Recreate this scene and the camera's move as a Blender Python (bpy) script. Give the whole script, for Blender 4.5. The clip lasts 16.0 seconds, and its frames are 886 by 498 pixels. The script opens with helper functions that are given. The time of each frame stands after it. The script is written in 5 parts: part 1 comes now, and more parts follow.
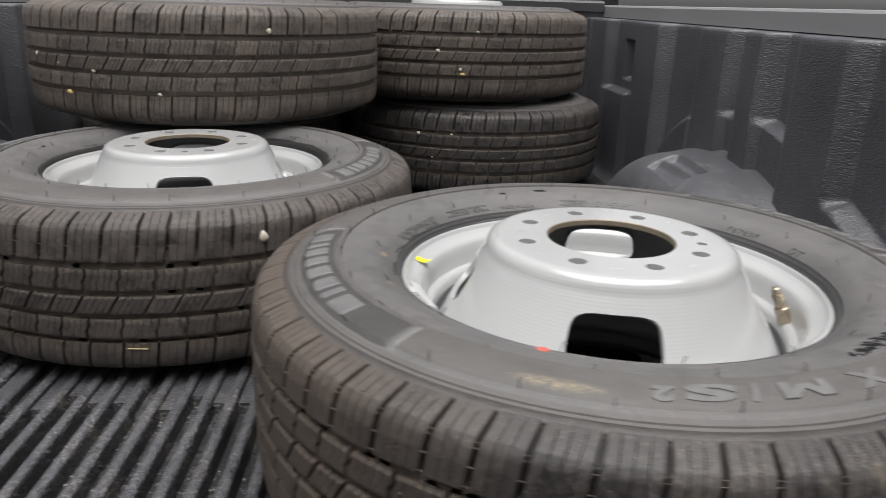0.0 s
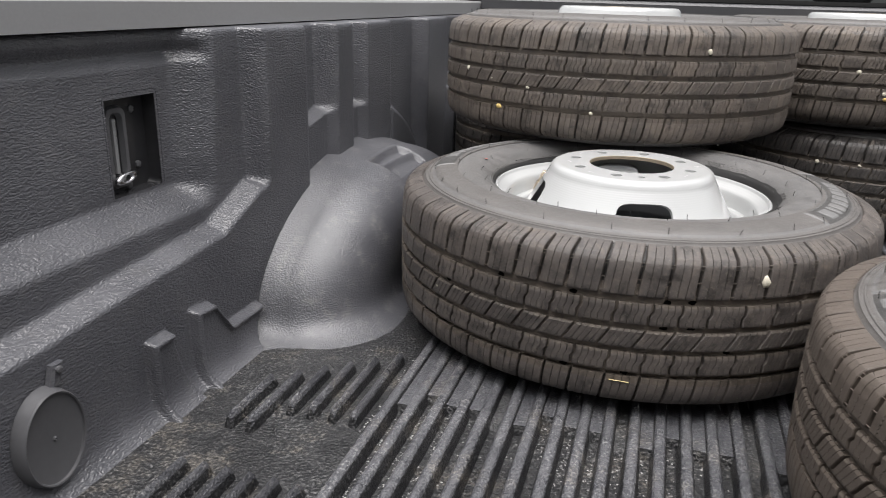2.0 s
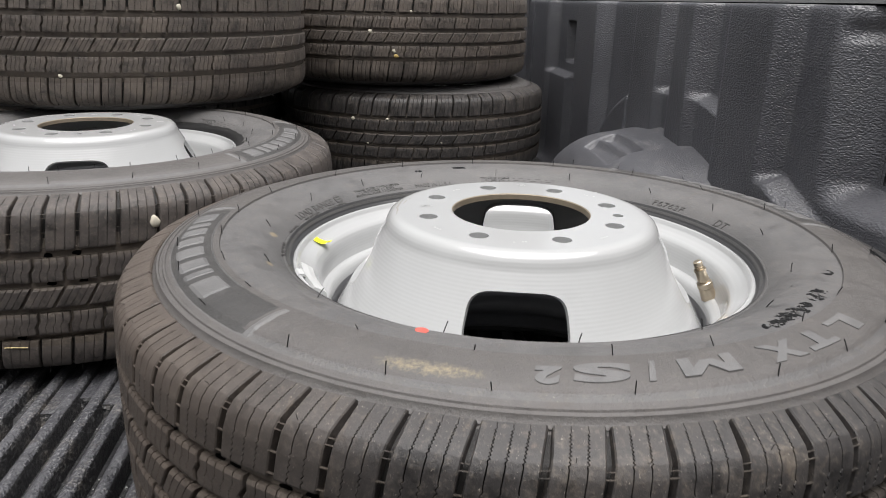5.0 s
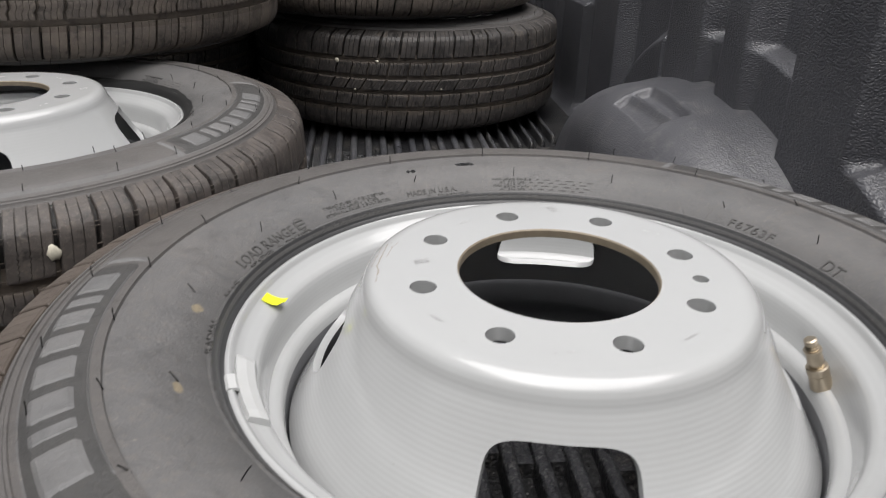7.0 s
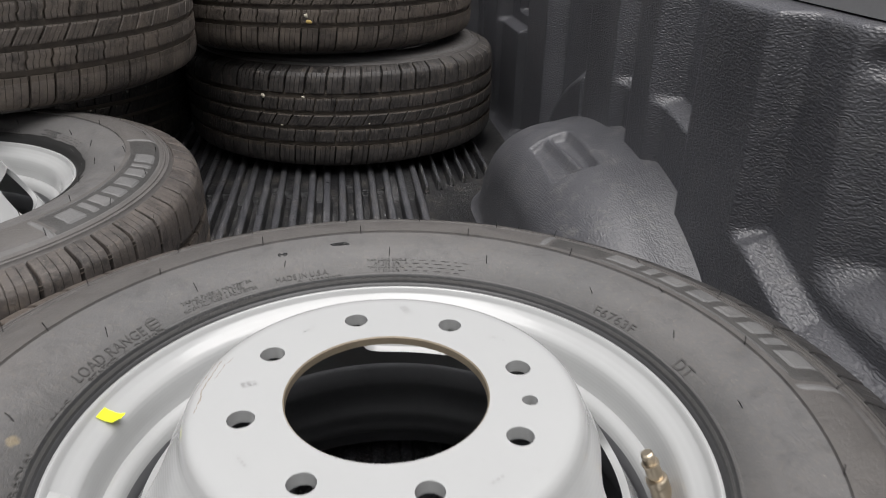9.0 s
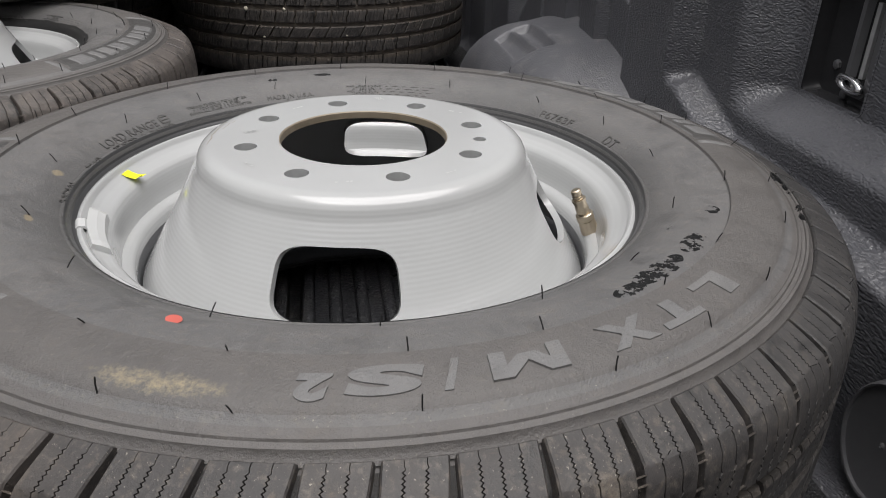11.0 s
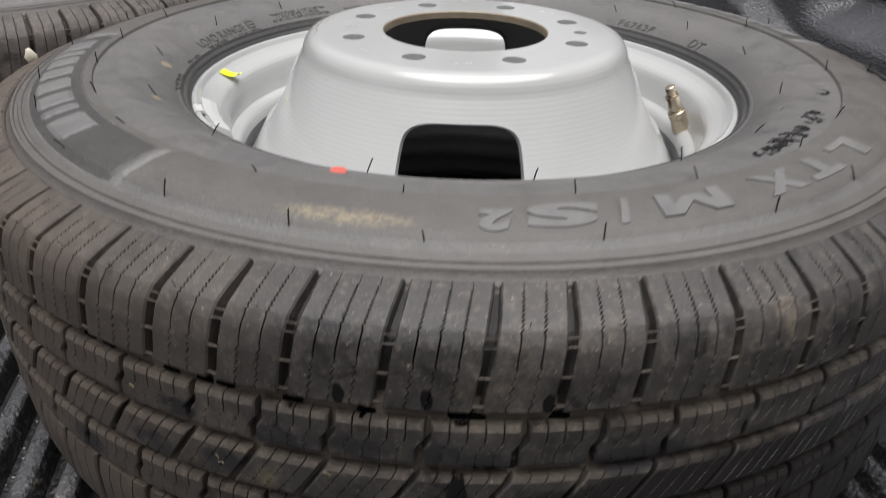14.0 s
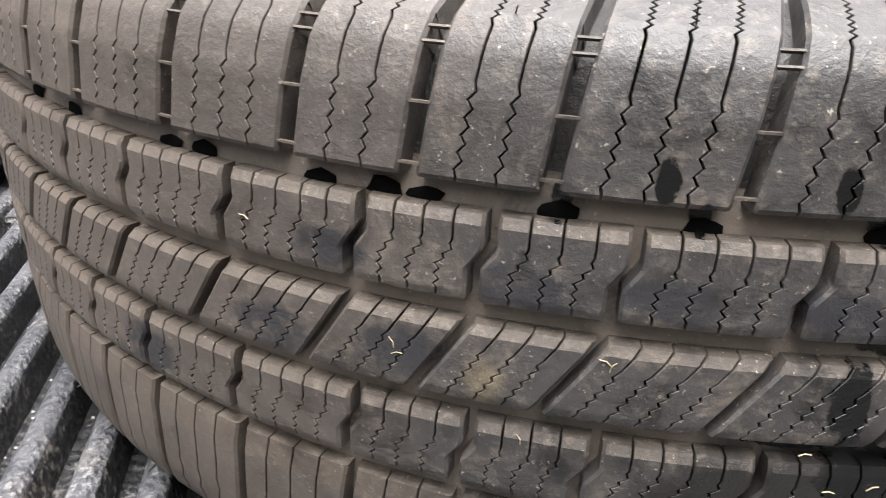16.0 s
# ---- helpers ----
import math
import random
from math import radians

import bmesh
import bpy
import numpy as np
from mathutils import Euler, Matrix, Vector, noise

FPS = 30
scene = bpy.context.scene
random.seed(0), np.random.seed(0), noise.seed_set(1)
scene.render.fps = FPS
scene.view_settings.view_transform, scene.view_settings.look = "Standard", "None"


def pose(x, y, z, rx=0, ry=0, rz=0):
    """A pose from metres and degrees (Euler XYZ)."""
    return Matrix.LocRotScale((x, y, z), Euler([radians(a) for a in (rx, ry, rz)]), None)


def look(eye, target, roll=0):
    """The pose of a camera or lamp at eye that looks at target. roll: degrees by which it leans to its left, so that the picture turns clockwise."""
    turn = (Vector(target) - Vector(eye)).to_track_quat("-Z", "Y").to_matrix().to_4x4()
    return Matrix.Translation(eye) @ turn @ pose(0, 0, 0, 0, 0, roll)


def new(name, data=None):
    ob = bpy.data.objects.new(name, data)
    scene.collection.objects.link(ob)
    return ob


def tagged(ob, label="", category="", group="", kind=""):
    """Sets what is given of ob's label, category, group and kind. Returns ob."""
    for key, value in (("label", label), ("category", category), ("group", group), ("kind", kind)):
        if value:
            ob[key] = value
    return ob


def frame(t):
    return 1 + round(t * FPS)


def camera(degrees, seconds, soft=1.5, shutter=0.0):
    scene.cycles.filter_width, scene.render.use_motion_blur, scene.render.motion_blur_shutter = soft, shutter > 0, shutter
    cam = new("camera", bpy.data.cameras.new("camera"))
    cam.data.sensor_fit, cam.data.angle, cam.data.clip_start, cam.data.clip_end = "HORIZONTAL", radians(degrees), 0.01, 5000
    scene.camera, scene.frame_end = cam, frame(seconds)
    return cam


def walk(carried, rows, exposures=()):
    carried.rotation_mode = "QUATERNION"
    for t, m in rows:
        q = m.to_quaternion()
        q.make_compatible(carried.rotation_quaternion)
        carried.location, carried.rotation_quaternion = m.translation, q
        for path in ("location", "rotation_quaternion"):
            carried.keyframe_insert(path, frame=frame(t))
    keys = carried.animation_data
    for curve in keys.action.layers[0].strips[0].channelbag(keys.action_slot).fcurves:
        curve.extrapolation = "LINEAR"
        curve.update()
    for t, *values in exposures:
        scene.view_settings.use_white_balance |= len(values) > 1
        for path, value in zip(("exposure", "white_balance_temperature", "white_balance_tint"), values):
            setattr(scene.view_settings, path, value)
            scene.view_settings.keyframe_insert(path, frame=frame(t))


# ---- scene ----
cam = camera(62.3, 16.0, soft=0.5, shutter=0.35)
PATH = [
    (0, (-0.235, -0.782, 0.52), (-0.126, 1.111, -0.116), 1.8),
    (0.5, (-0.396, -0.746, 0.513), (-0.335, 1.148, -0.126), 1.8),
    (1, (-0.505, -0.741, 0.515), (-0.628, 1.151, -0.123), 1.7),
    (1.5, (-0.564, -0.751, 0.532), (-0.919, 1.109, -0.112), 1.8),
    (2, (-0.58, -0.767, 0.541), (-1.107, 1.049, -0.109), 1.7),
    (2.2, (-0.575, -0.766, 0.539), (-1.135, 1.043, -0.104), 1.7),
    (2.5, (-0.542, -0.76, 0.531), (-1.126, 1.04, -0.117), 1.6),
    (3, (-0.459, -0.757, 0.498), (-0.948, 1.075, -0.14), 1.5),
    (3.5, (-0.328, -0.763, 0.447), (-0.509, 1.127, -0.182), 1.6),
    (4, (-0.230, -0.773, 0.424), (-0.151, 1.124, -0.205), 1.5),
    (4.5, (-0.183, -0.766, 0.460), (0.002, 1.122, -0.172), 1.5),
    (4.7, (-0.166, -0.756, 0.474), (0.030, 1.131, -0.159), 1.5),
    (6.8, (-0.142, -0.462, 0.496), (0.062, 1.338, -0.352), 1.5),
    (7, (-0.133, -0.456, 0.513), (0.063, 1.337, -0.352), 1.2),
    (7.5, (-0.066, -0.451, 0.568), (0.137, 1.336, -0.306), 1.1),
    (8, (-0.044, -0.395, 0.588), (0.178, 1.387, -0.29), 1.0),
    (8.5, (-0.038, -0.371, 0.578), (0.198, 1.411, -0.3), 1.1),
    (9, (-0.022, -0.42, 0.59), (0.231, 1.361, -0.284), 1.1),
    (9.5, (-0.032, -0.515, 0.561), (0.239, 1.266, -0.307), 1.2),
    (10, (-0.026, -0.577, 0.529), (0.257, 1.196, -0.354), 1.2),
    (10.2, (-0.032, -0.598, 0.509), (0.257, 1.167, -0.387), 1.3),
    (12.3, (-0.037, -0.614, 0.471), (0.275, 1.089, -0.529), 1.3),
    (12.5, (-0.047, -0.611, 0.482), (0.252, 1.072, -0.555), 1.4),
    (13, (-0.079, -0.629, 0.495), (0.223, 1.055, -0.542), 1.3),
    (13.5, (-0.111, -0.638, 0.481), (0.189, 1.048, -0.552), 1.4),
    (14, (-0.129, -0.638, 0.429), (0.175, 1.065, -0.575), 1.4),
    (14.5, (-0.166, -0.599, 0.301), (0.159, 1.164, -0.586), 2.6),
    (15, (-0.198, -0.542, 0.264), (0.118, 1.231, -0.605), 2.3),
    (15.5, (-0.199, -0.531, 0.258), (0.11, 1.245, -0.607), 2.2),
    (16, (-0.21, -0.53, 0.262), (0.095, 1.243, -0.611), 2.0),
]
walk(cam, [(t, look(eye, target, roll)) for t, eye, target, roll in PATH], [(0, 0.42), (1, 0.56), (1.5, 0.80), (2, 0.91), (3, 0.97), (3.5, 0.87), (4, 0.9), (4.5, 0.75), (7, 0.25), (9, 0.2), (10, 0.18), (12.5, 0.14), (13.5, 0.22), (14, 0.36), (14.5, 1.30), (15, 2.08), (15.5, 2.25), (16, 2.28)])

# ---------------------------------------------------------------- world and light
world = bpy.data.worlds.new("overcast_sky")
scene.world = world
world.use_nodes = True
wn = world.node_tree.nodes
wl = world.node_tree.links
sky = wn.new("ShaderNodeTexSky")
sky.sky_type = 'NISHITA'
sky.sun_disc = False
sky.sun_elevation = radians(62)
sky.sun_rotation = radians(215)
sky.air_density = 1.0
sky.dust_density = 3.0
hsv = wn.new("ShaderNodeHueSaturation")
hsv.inputs["Saturation"].default_value = 0.12
wl.new(sky.outputs[0], hsv.inputs["Color"])
wl.new(hsv.outputs[0], wn["Background"].inputs[0])
wn["Background"].inputs[1].default_value = 0.088
sun_data = bpy.data.lights.new("sun", "SUN")
sun_data.energy = 3.25
sun_data.angle = radians(66)
sun_data.color = (1.0, 0.970, 0.962)
sun = new("sun", sun_data)
sun.matrix_world = look((0.4, -0.25, 5.0), (0, 0.3, 0))

# ---------------------------------------------------------------- plan
CX = -0.389          # middle of the bed
HALF = 0.812         # proud wall planes stand this far from the middle
FLOOR = 0.004        # top of the floor ribs
VALLEY = -0.020
FLOOR_LOW = -0.018   # bottom of the grooves between the ribs
FRONT_Y = 2.0
REAR_Y = -0.62
RAIL_LOW, RAIL_TOP = 0.489, 0.530
TYRE_R = 0.3985
TYRE_C = 0.128       # middle of a lying tyre over its support


# ---------------------------------------------------------------- materials
def material(name, rough=0.5, metal=0.0):
    m = bpy.data.materials.new(name)
    m.use_nodes = True
    b = m.node_tree.nodes["Principled BSDF"]
    b.inputs["Roughness"].default_value = rough
    b.inputs["Metallic"].default_value = metal
    return m, m.node_tree.nodes, m.node_tree.links, b


def coords(n, kind="Object"):
    return n.new("ShaderNodeTexCoord").outputs[kind]


def noise_tex(n, l, vec, scale, detail=4.0, rough=0.6, distortion=0.0):
    t = n.new("ShaderNodeTexNoise")
    t.inputs["Scale"].default_value = scale
    t.inputs["Detail"].default_value = detail
    t.inputs["Roughness"].default_value = rough
    t.inputs["Distortion"].default_value = distortion
    l.new(vec, t.inputs["Vector"])
    return t.outputs["Fac"]


def ramp(n, l, fac, stops):
    r = n.new("ShaderNodeValToRGB")
    el = r.color_ramp.elements
    while len(el) < len(stops):
        el.new(0.5)
    for e, (p, c) in zip(el, stops):
        e.position = p
        e.color = (c, c, c, 1) if isinstance(c, float) else (*c, 1)
    l.new(fac, r.inputs[0])
    return r.outputs[0]


def mix(n, l, fac, a, b, mode="MIX"):
    m = n.new("ShaderNodeMix")
    m.data_type = 'RGBA'
    m.blend_type = mode
    for sock, v in ((m.inputs[0], fac), (m.inputs[6], a), (m.inputs[7], b)):
        if isinstance(v, (int, float)):
            sock.default_value = v
        elif isinstance(v, tuple):
            sock.default_value = (*v, 1)
        else:
            l.new(v, sock)
    return m.outputs[2]


def math_node(n, l, op, a, b=0.0):
    m = n.new("ShaderNodeMath")
    m.operation = op
    for sock, v in zip(m.inputs, (a, b)):
        if isinstance(v, (int, float)):
            sock.default_value = v
        else:
            l.new(v, sock)
    return m.outputs[0]


def bump(n, l, height, strength, distance, normal=None):
    b = n.new("ShaderNodeBump")
    b.inputs["Strength"].default_value = strength
    b.inputs["Distance"].default_value = distance
    l.new(height, b.inputs["Height"])
    if normal is not None:
        l.new(normal, b.inputs["Normal"])
    return b.outputs[0]


def liner_material(name, grain_scale, dust, tone=1.0, rough=0.36, relief=0.7, grit=0.66):
    """Black moulded plastic with a leather-like grain and a film of grey dust."""
    m, n, l, b = material(name, 0.4)
    v = coords(n)
    mp = n.new("ShaderNodeMapping")
    mp.inputs["Scale"].default_value = (1.0, 0.55, 1.25)
    l.new(v, mp.inputs["Vector"])
    wn_ = n.new("ShaderNodeTexNoise")
    wn_.inputs["Scale"].default_value = 70.0
    l.new(v, wn_.inputs["Vector"])
    sc = n.new("ShaderNodeVectorMath")
    sc.operation = 'SCALE'
    sc.inputs[3].default_value = 0.008
    l.new(wn_.outputs["Color"], sc.inputs[0])
    warp = n.new("ShaderNodeVectorMath")
    warp.operation = 'ADD'
    l.new(mp.outputs[0], warp.inputs[0])
    l.new(sc.outputs[0], warp.inputs[1])
    grain = n.new("ShaderNodeTexVoronoi")
    grain.feature = 'SMOOTH_F1'
    grain.inputs["Scale"].default_value = grain_scale
    l.new(warp.outputs[0], grain.inputs["Vector"])
    fine = noise_tex(n, l, v, 420, 3)
    cloud = noise_tex(n, l, v, 4.5, 6, 0.65)
    spots = noise_tex(n, l, v, 30, 6, 0.75)
    scuff = noise_tex(n, l, v, 260, 5, 0.8)
    dark, lite = (0.040 * tone, 0.0405 * tone, 0.0458 * tone), (0.066 * tone, 0.0665 * tone, 0.0735 * tone)
    base = mix(n, l, ramp(n, l, cloud, [(0.35, 0.0), (0.7, 1.0)]), dark, lite)
    base = mix(n, l, math_node(n, l, "MULTIPLY", ramp(n, l, spots, [(0.52, 0.0), (0.78, 1.0)]), dust), base, (0.17, 0.165, 0.16))
    base = mix(n, l, math_node(n, l, "MULTIPLY", ramp(n, l, scuff, [(grit, 0.0), (grit + 0.06, 1.0)]), 0.5 * dust), base, (0.42, 0.41, 0.40))
    l.new(base, b.inputs["Base Color"])
    b.inputs["Specular IOR Level"].default_value = 0.85
    l.new(ramp(n, l, cloud, [(0.3, rough - 0.05), (0.7, rough + 0.08)]), b.inputs["Roughness"])
    h = math_node(n, l, "ADD", grain.outputs["Distance"], math_node(n, l, "MULTIPLY", fine, 0.3))
    l.new(bump(n, l, h, relief, 0.0018), b.inputs["Normal"])
    return m


LINER = liner_material("liner_plastic", 360, 0.36, 1.60, 0.36, 0.75)
LINER_SOFT = liner_material("housing_plastic", 400, 0.85, 1.38, 0.42, 0.42)


def floor_material(name, tone, rough, coarse, grit, relief):
    """Black floor plastic with a pebbled skin; pale specks are drifts of grit and painted glints."""
    m, n, l, b = material(name, rough)
    v = coords(n)
    pebble = n.new("ShaderNodeTexVoronoi")
    pebble.feature = 'SMOOTH_F1'
    pebble.inputs["Scale"].default_value = coarse
    pebble.inputs["Randomness"].default_value = 1.0
    l.new(v, pebble.inputs["Vector"])
    sand = noise_tex(n, l, v, 900, 3, 0.7)
    fine = noise_tex(n, l, v, 240, 5, 0.78)
    drift = noise_tex(n, l, v, 7.5, 5, 0.65)
    smear = noise_tex(n, l, v, 26, 6, 0.7, 0.8)
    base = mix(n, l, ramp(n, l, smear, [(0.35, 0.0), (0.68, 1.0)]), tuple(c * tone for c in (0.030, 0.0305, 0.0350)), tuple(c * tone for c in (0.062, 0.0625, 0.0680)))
    pale = math_node(n, l, "MULTIPLY", ramp(n, l, drift, [(0.42, 0.12), (0.60, 1.0)]), ramp(n, l, fine, [(0.53, 0.0), (0.59, 1.0)]))
    base = mix(n, l, math_node(n, l, "MULTIPLY", pale, grit), base, (0.46, 0.455, 0.45))
    brown = math_node(n, l, "MULTIPLY", ramp(n, l, noise_tex(n, l, v, 15, 4, 0.7), [(0.54, 0.0), (0.66, 1.0)]), ramp(n, l, fine, [(0.44, 0.0), (0.58, 1.0)]))
    base = mix(n, l, math_node(n, l, "MULTIPLY", brown, 0.42), base, (0.185, 0.160, 0.128))
    l.new(base, b.inputs["Base Color"])
    b.inputs["Specular IOR Level"].default_value = 0.52
    l.new(ramp(n, l, smear, [(0.3, rough - 0.05), (0.7, rough + 0.12)]), b.inputs["Roughness"])
    h = math_node(n, l, "ADD", math_node(n, l, "MULTIPLY", pebble.outputs["Distance"], -1.0), math_node(n, l, "MULTIPLY", sand, 0.35))
    h = math_node(n, l, "ADD", h, math_node(n, l, "MULTIPLY", fine, 0.5))
    l.new(bump(n, l, h, 1.0, relief), b.inputs["Normal"])
    return m


# one plastic: groove bottoms darkened for their shade, worn rib tops lighter
LINER_FLOOR = floor_material("pebbled_shaded_floor_plastic", 0.27, 0.32, 260, 0.30, 0.0019)
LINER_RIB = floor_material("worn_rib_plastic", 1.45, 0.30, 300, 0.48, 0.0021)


def rubber_material(name, light, brown, wear, marks="", rough=0.52, soil=0.25):
    """Used rubber: blotched, dusty in places, with fine specks of dry mud."""
    m, n, l, b = material(name, 0.55)
    own = coords(n)
    info = n.new("ShaderNodeObjectInfo").outputs["Random"]
    shift = n.new("ShaderNodeVectorMath")
    shift.operation = 'ADD'
    l.new(own, shift.inputs[0])
    l.new(math_node(n, l, "MULTIPLY", info, 37.0), shift.inputs[1])
    v = shift.outputs[0]
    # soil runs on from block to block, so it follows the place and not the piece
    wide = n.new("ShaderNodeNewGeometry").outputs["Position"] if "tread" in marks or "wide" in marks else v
    cloud = noise_tex(n, l, wide, 9, 6, 0.7)
    blot = noise_tex(n, l, wide, 42, 6, 0.72, 0.6)
    fine = noise_tex(n, l, v, 190, 5, 0.75)
    speck = noise_tex(n, l, v, 480, 3, 0.7)
    base = mix(n, l, ramp(n, l, cloud, [(0.3, 0.0), (0.72, 1.0)]), light, brown)
    base = mix(n, l, math_node(n, l, "MULTIPLY", info, soil * 0.5), base, tuple(c * 0.6 for c in light))
    base = mix(n, l, math_node(n, l, "MULTIPLY", ramp(n, l, blot, [(0.50, 0.0), (0.64, 1.0)]), soil), base, tuple(c * 0.38 for c in light))
    base = mix(n, l, math_node(n, l, "MULTIPLY", ramp(n, l, blot, [(0.28, 1.0), (0.42, 0.0)]), soil * 0.55), base, (0.185, 0.150, 0.115))
    base = mix(n, l, math_node(n, l, "MULTIPLY", ramp(n, l, fine, [(0.52, 0.0), (0.72, 1.0)]), wear), base, (0.22, 0.19, 0.155))
    base = mix(n, l, math_node(n, l, "MULTIPLY", ramp(n, l, speck, [(0.65, 0.0), (0.72, 1.0)]), wear * (1.6 if "bands" in marks or "tread" in marks else 1.0)), base, (0.42, 0.38, 0.32))
    gloss = ramp(n, l, blot, [(0.35, rough + 0.08), (0.65, rough - 0.14)])
    if marks and marks != "wide":
        sep = n.new("ShaderNodeSeparateXYZ")
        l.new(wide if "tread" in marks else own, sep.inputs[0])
        ang = math_node(n, l, "MULTIPLY", math_node(n, l, "ARCTAN2", sep.outputs[1], sep.outputs[0]), 57.29578)
        rad = math_node(n, l, "SQRT", math_node(n, l, "ADD", math_node(n, l, "MULTIPLY", sep.outputs[0], sep.outputs[0]), math_node(n, l, "MULTIPLY", sep.outputs[1], sep.outputs[1])))
        top = math_node(n, l, "GREATER_THAN", sep.outputs[2], 0.05)
        across = rad
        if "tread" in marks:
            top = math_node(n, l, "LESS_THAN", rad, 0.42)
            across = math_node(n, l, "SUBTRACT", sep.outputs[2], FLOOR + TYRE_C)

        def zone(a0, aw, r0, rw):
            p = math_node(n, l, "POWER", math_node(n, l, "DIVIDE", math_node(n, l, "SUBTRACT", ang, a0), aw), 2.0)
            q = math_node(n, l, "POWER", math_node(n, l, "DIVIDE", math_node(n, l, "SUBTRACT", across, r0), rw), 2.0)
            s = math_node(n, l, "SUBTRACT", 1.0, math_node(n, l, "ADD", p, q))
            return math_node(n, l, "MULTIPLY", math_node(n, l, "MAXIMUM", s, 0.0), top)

        tar = noise_tex(n, l, wide, 190, 6, 0.75)
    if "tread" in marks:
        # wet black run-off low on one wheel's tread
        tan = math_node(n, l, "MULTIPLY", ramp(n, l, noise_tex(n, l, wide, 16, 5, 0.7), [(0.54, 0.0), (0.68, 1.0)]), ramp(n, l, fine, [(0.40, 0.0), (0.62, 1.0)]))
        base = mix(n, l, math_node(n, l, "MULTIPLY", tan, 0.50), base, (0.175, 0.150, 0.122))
        # this wheel's tread turns browner towards -x and darker towards +x
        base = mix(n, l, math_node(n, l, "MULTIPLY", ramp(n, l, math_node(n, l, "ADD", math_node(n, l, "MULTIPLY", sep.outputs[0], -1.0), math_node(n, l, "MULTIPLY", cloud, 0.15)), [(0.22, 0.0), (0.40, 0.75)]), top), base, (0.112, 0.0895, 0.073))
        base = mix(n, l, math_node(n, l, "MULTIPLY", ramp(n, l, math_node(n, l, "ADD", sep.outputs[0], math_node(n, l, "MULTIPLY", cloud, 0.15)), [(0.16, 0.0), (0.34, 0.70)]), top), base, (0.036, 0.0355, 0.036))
        wet = None
        for spec in ((-101.0, 1.0, 0.0120, 0.0150), (-102.5, 3.0, -0.0062, 0.0045), (-99.6, 2.4, -0.0150, 0.0110), (-98.5, 3.6, 0.0270, 0.0060), (-100.6, 0.7, 0.0080, 0.0200), (-97.0, 4.6, -0.0070, 0.0060), (-93.0, 6.5, -0.0350, 0.0420), (-112.6, 0.6, 0.0600, 0.0070), (-107.5, 0.6, 0.0600, 0.0070), (-109.0, 0.62, 0.0700, 0.0085), (-103.1, 0.62, 0.0710, 0.0090), (-95.0, 0.7, 0.0690, 0.0090), (-100.7, 1.3, 0.0590, 0.0060)):
            s = math_node(n, l, "MULTIPLY", zone(*spec), tar)
            wet = s if wet is None else math_node(n, l, "MAXIMUM", wet, s)
        patchy = math_node(n, l, "MULTIPLY", ramp(n, l, noise_tex(n, l, wide, 75, 6, 0.78), [(0.38, 0.15), (0.60, 1.0)]), ramp(n, l, tar, [(0.36, 0.55), (0.60, 1.0)]))
        stain = None
        for spec in ((-113.1, 3.0, 0.0365, 0.0085), (-108.0, 2.7, 0.0375, 0.0085), (-102.4, 2.7, 0.0375, 0.0080), (-121.9, 2.2, 0.0385, 0.0070), (-118.8, 2.4, 0.0095, 0.0110), (-125.1, 2.6, 0.0060, 0.0105), (-99.0, 3.0, 0.0330, 0.0080), (-88.0, 6.0, 0.0300, 0.0130), (-70.0, 7.0, 0.0100, 0.0200), (-134.0, 3.0, -0.0250, 0.0120)):
            t_ = math_node(n, l, "MULTIPLY", zone(*spec), patchy)
            stain = t_ if stain is None else math_node(n, l, "MAXIMUM", stain, t_)
        base = mix(n, l, ramp(n, l, stain, [(0.10, 0.0), (0.34, 0.88)]), base, (0.022, 0.022, 0.025))
        # low tread darkened: damp rubber and the shade near the floor, in colour
        damp_shade = math_node(n, l, "ADD", zone(-78.0, 33.0, -0.0480, 0.0740), math_node(n, l, "MULTIPLY", math_node(n, l, "SUBTRACT", blot, 0.5), 0.5))
        damp_shade = ramp(n, l, damp_shade, [(0.04, 0.0), (0.16, 0.95)])
        base = mix(n, l, damp_shade, base, (0.017, 0.0155, 0.015))
        gloss = mix(n, l, damp_shade, gloss, (0.34, 0.34, 0.34))
        mud = math_node(n, l, "MULTIPLY", zone(-114.8, 1.5, 0.0050, 0.0130), fine)
        base = mix(n, l, ramp(n, l, mud, [(0.22, 0.0), (0.50, 0.55)]), base, (0.20, 0.165, 0.11))
        wet = ramp(n, l, wet, [(0.20, 0.0), (0.30, 1.0)])
        base = mix(n, l, wet, base, (0.006, 0.006, 0.006))
        gloss = mix(n, l, wet, gloss, (0.16, 0.16, 0.16))
    if "bands" in marks:
        # the lettered band is browner, the plain band outside it greyer
        in_band = math_node(n, l, "MULTIPLY", math_node(n, l, "GREATER_THAN", rad, 0.3030), math_node(n, l, "LESS_THAN", rad, 0.3420))
        base = mix(n, l, math_node(n, l, "MULTIPLY", in_band, 0.5), base, (0.084, 0.075, 0.068))
        # darker rubber by the rim, with the shade there painted in
        inner = math_node(n, l, "ADD", rad, math_node(n, l, "MULTIPLY", cloud, 0.016))
        base = mix(n, l, ramp(n, l, inner, [(0.2500, 0.55), (0.2740, 0.0)]), base, (0.060, 0.059, 0.058))
        past = math_node(n, l, "GREATER_THAN", rad, 0.3475)
        base = mix(n, l, math_node(n, l, "MULTIPLY", past, 0.45), base, (0.085, 0.075, 0.068))
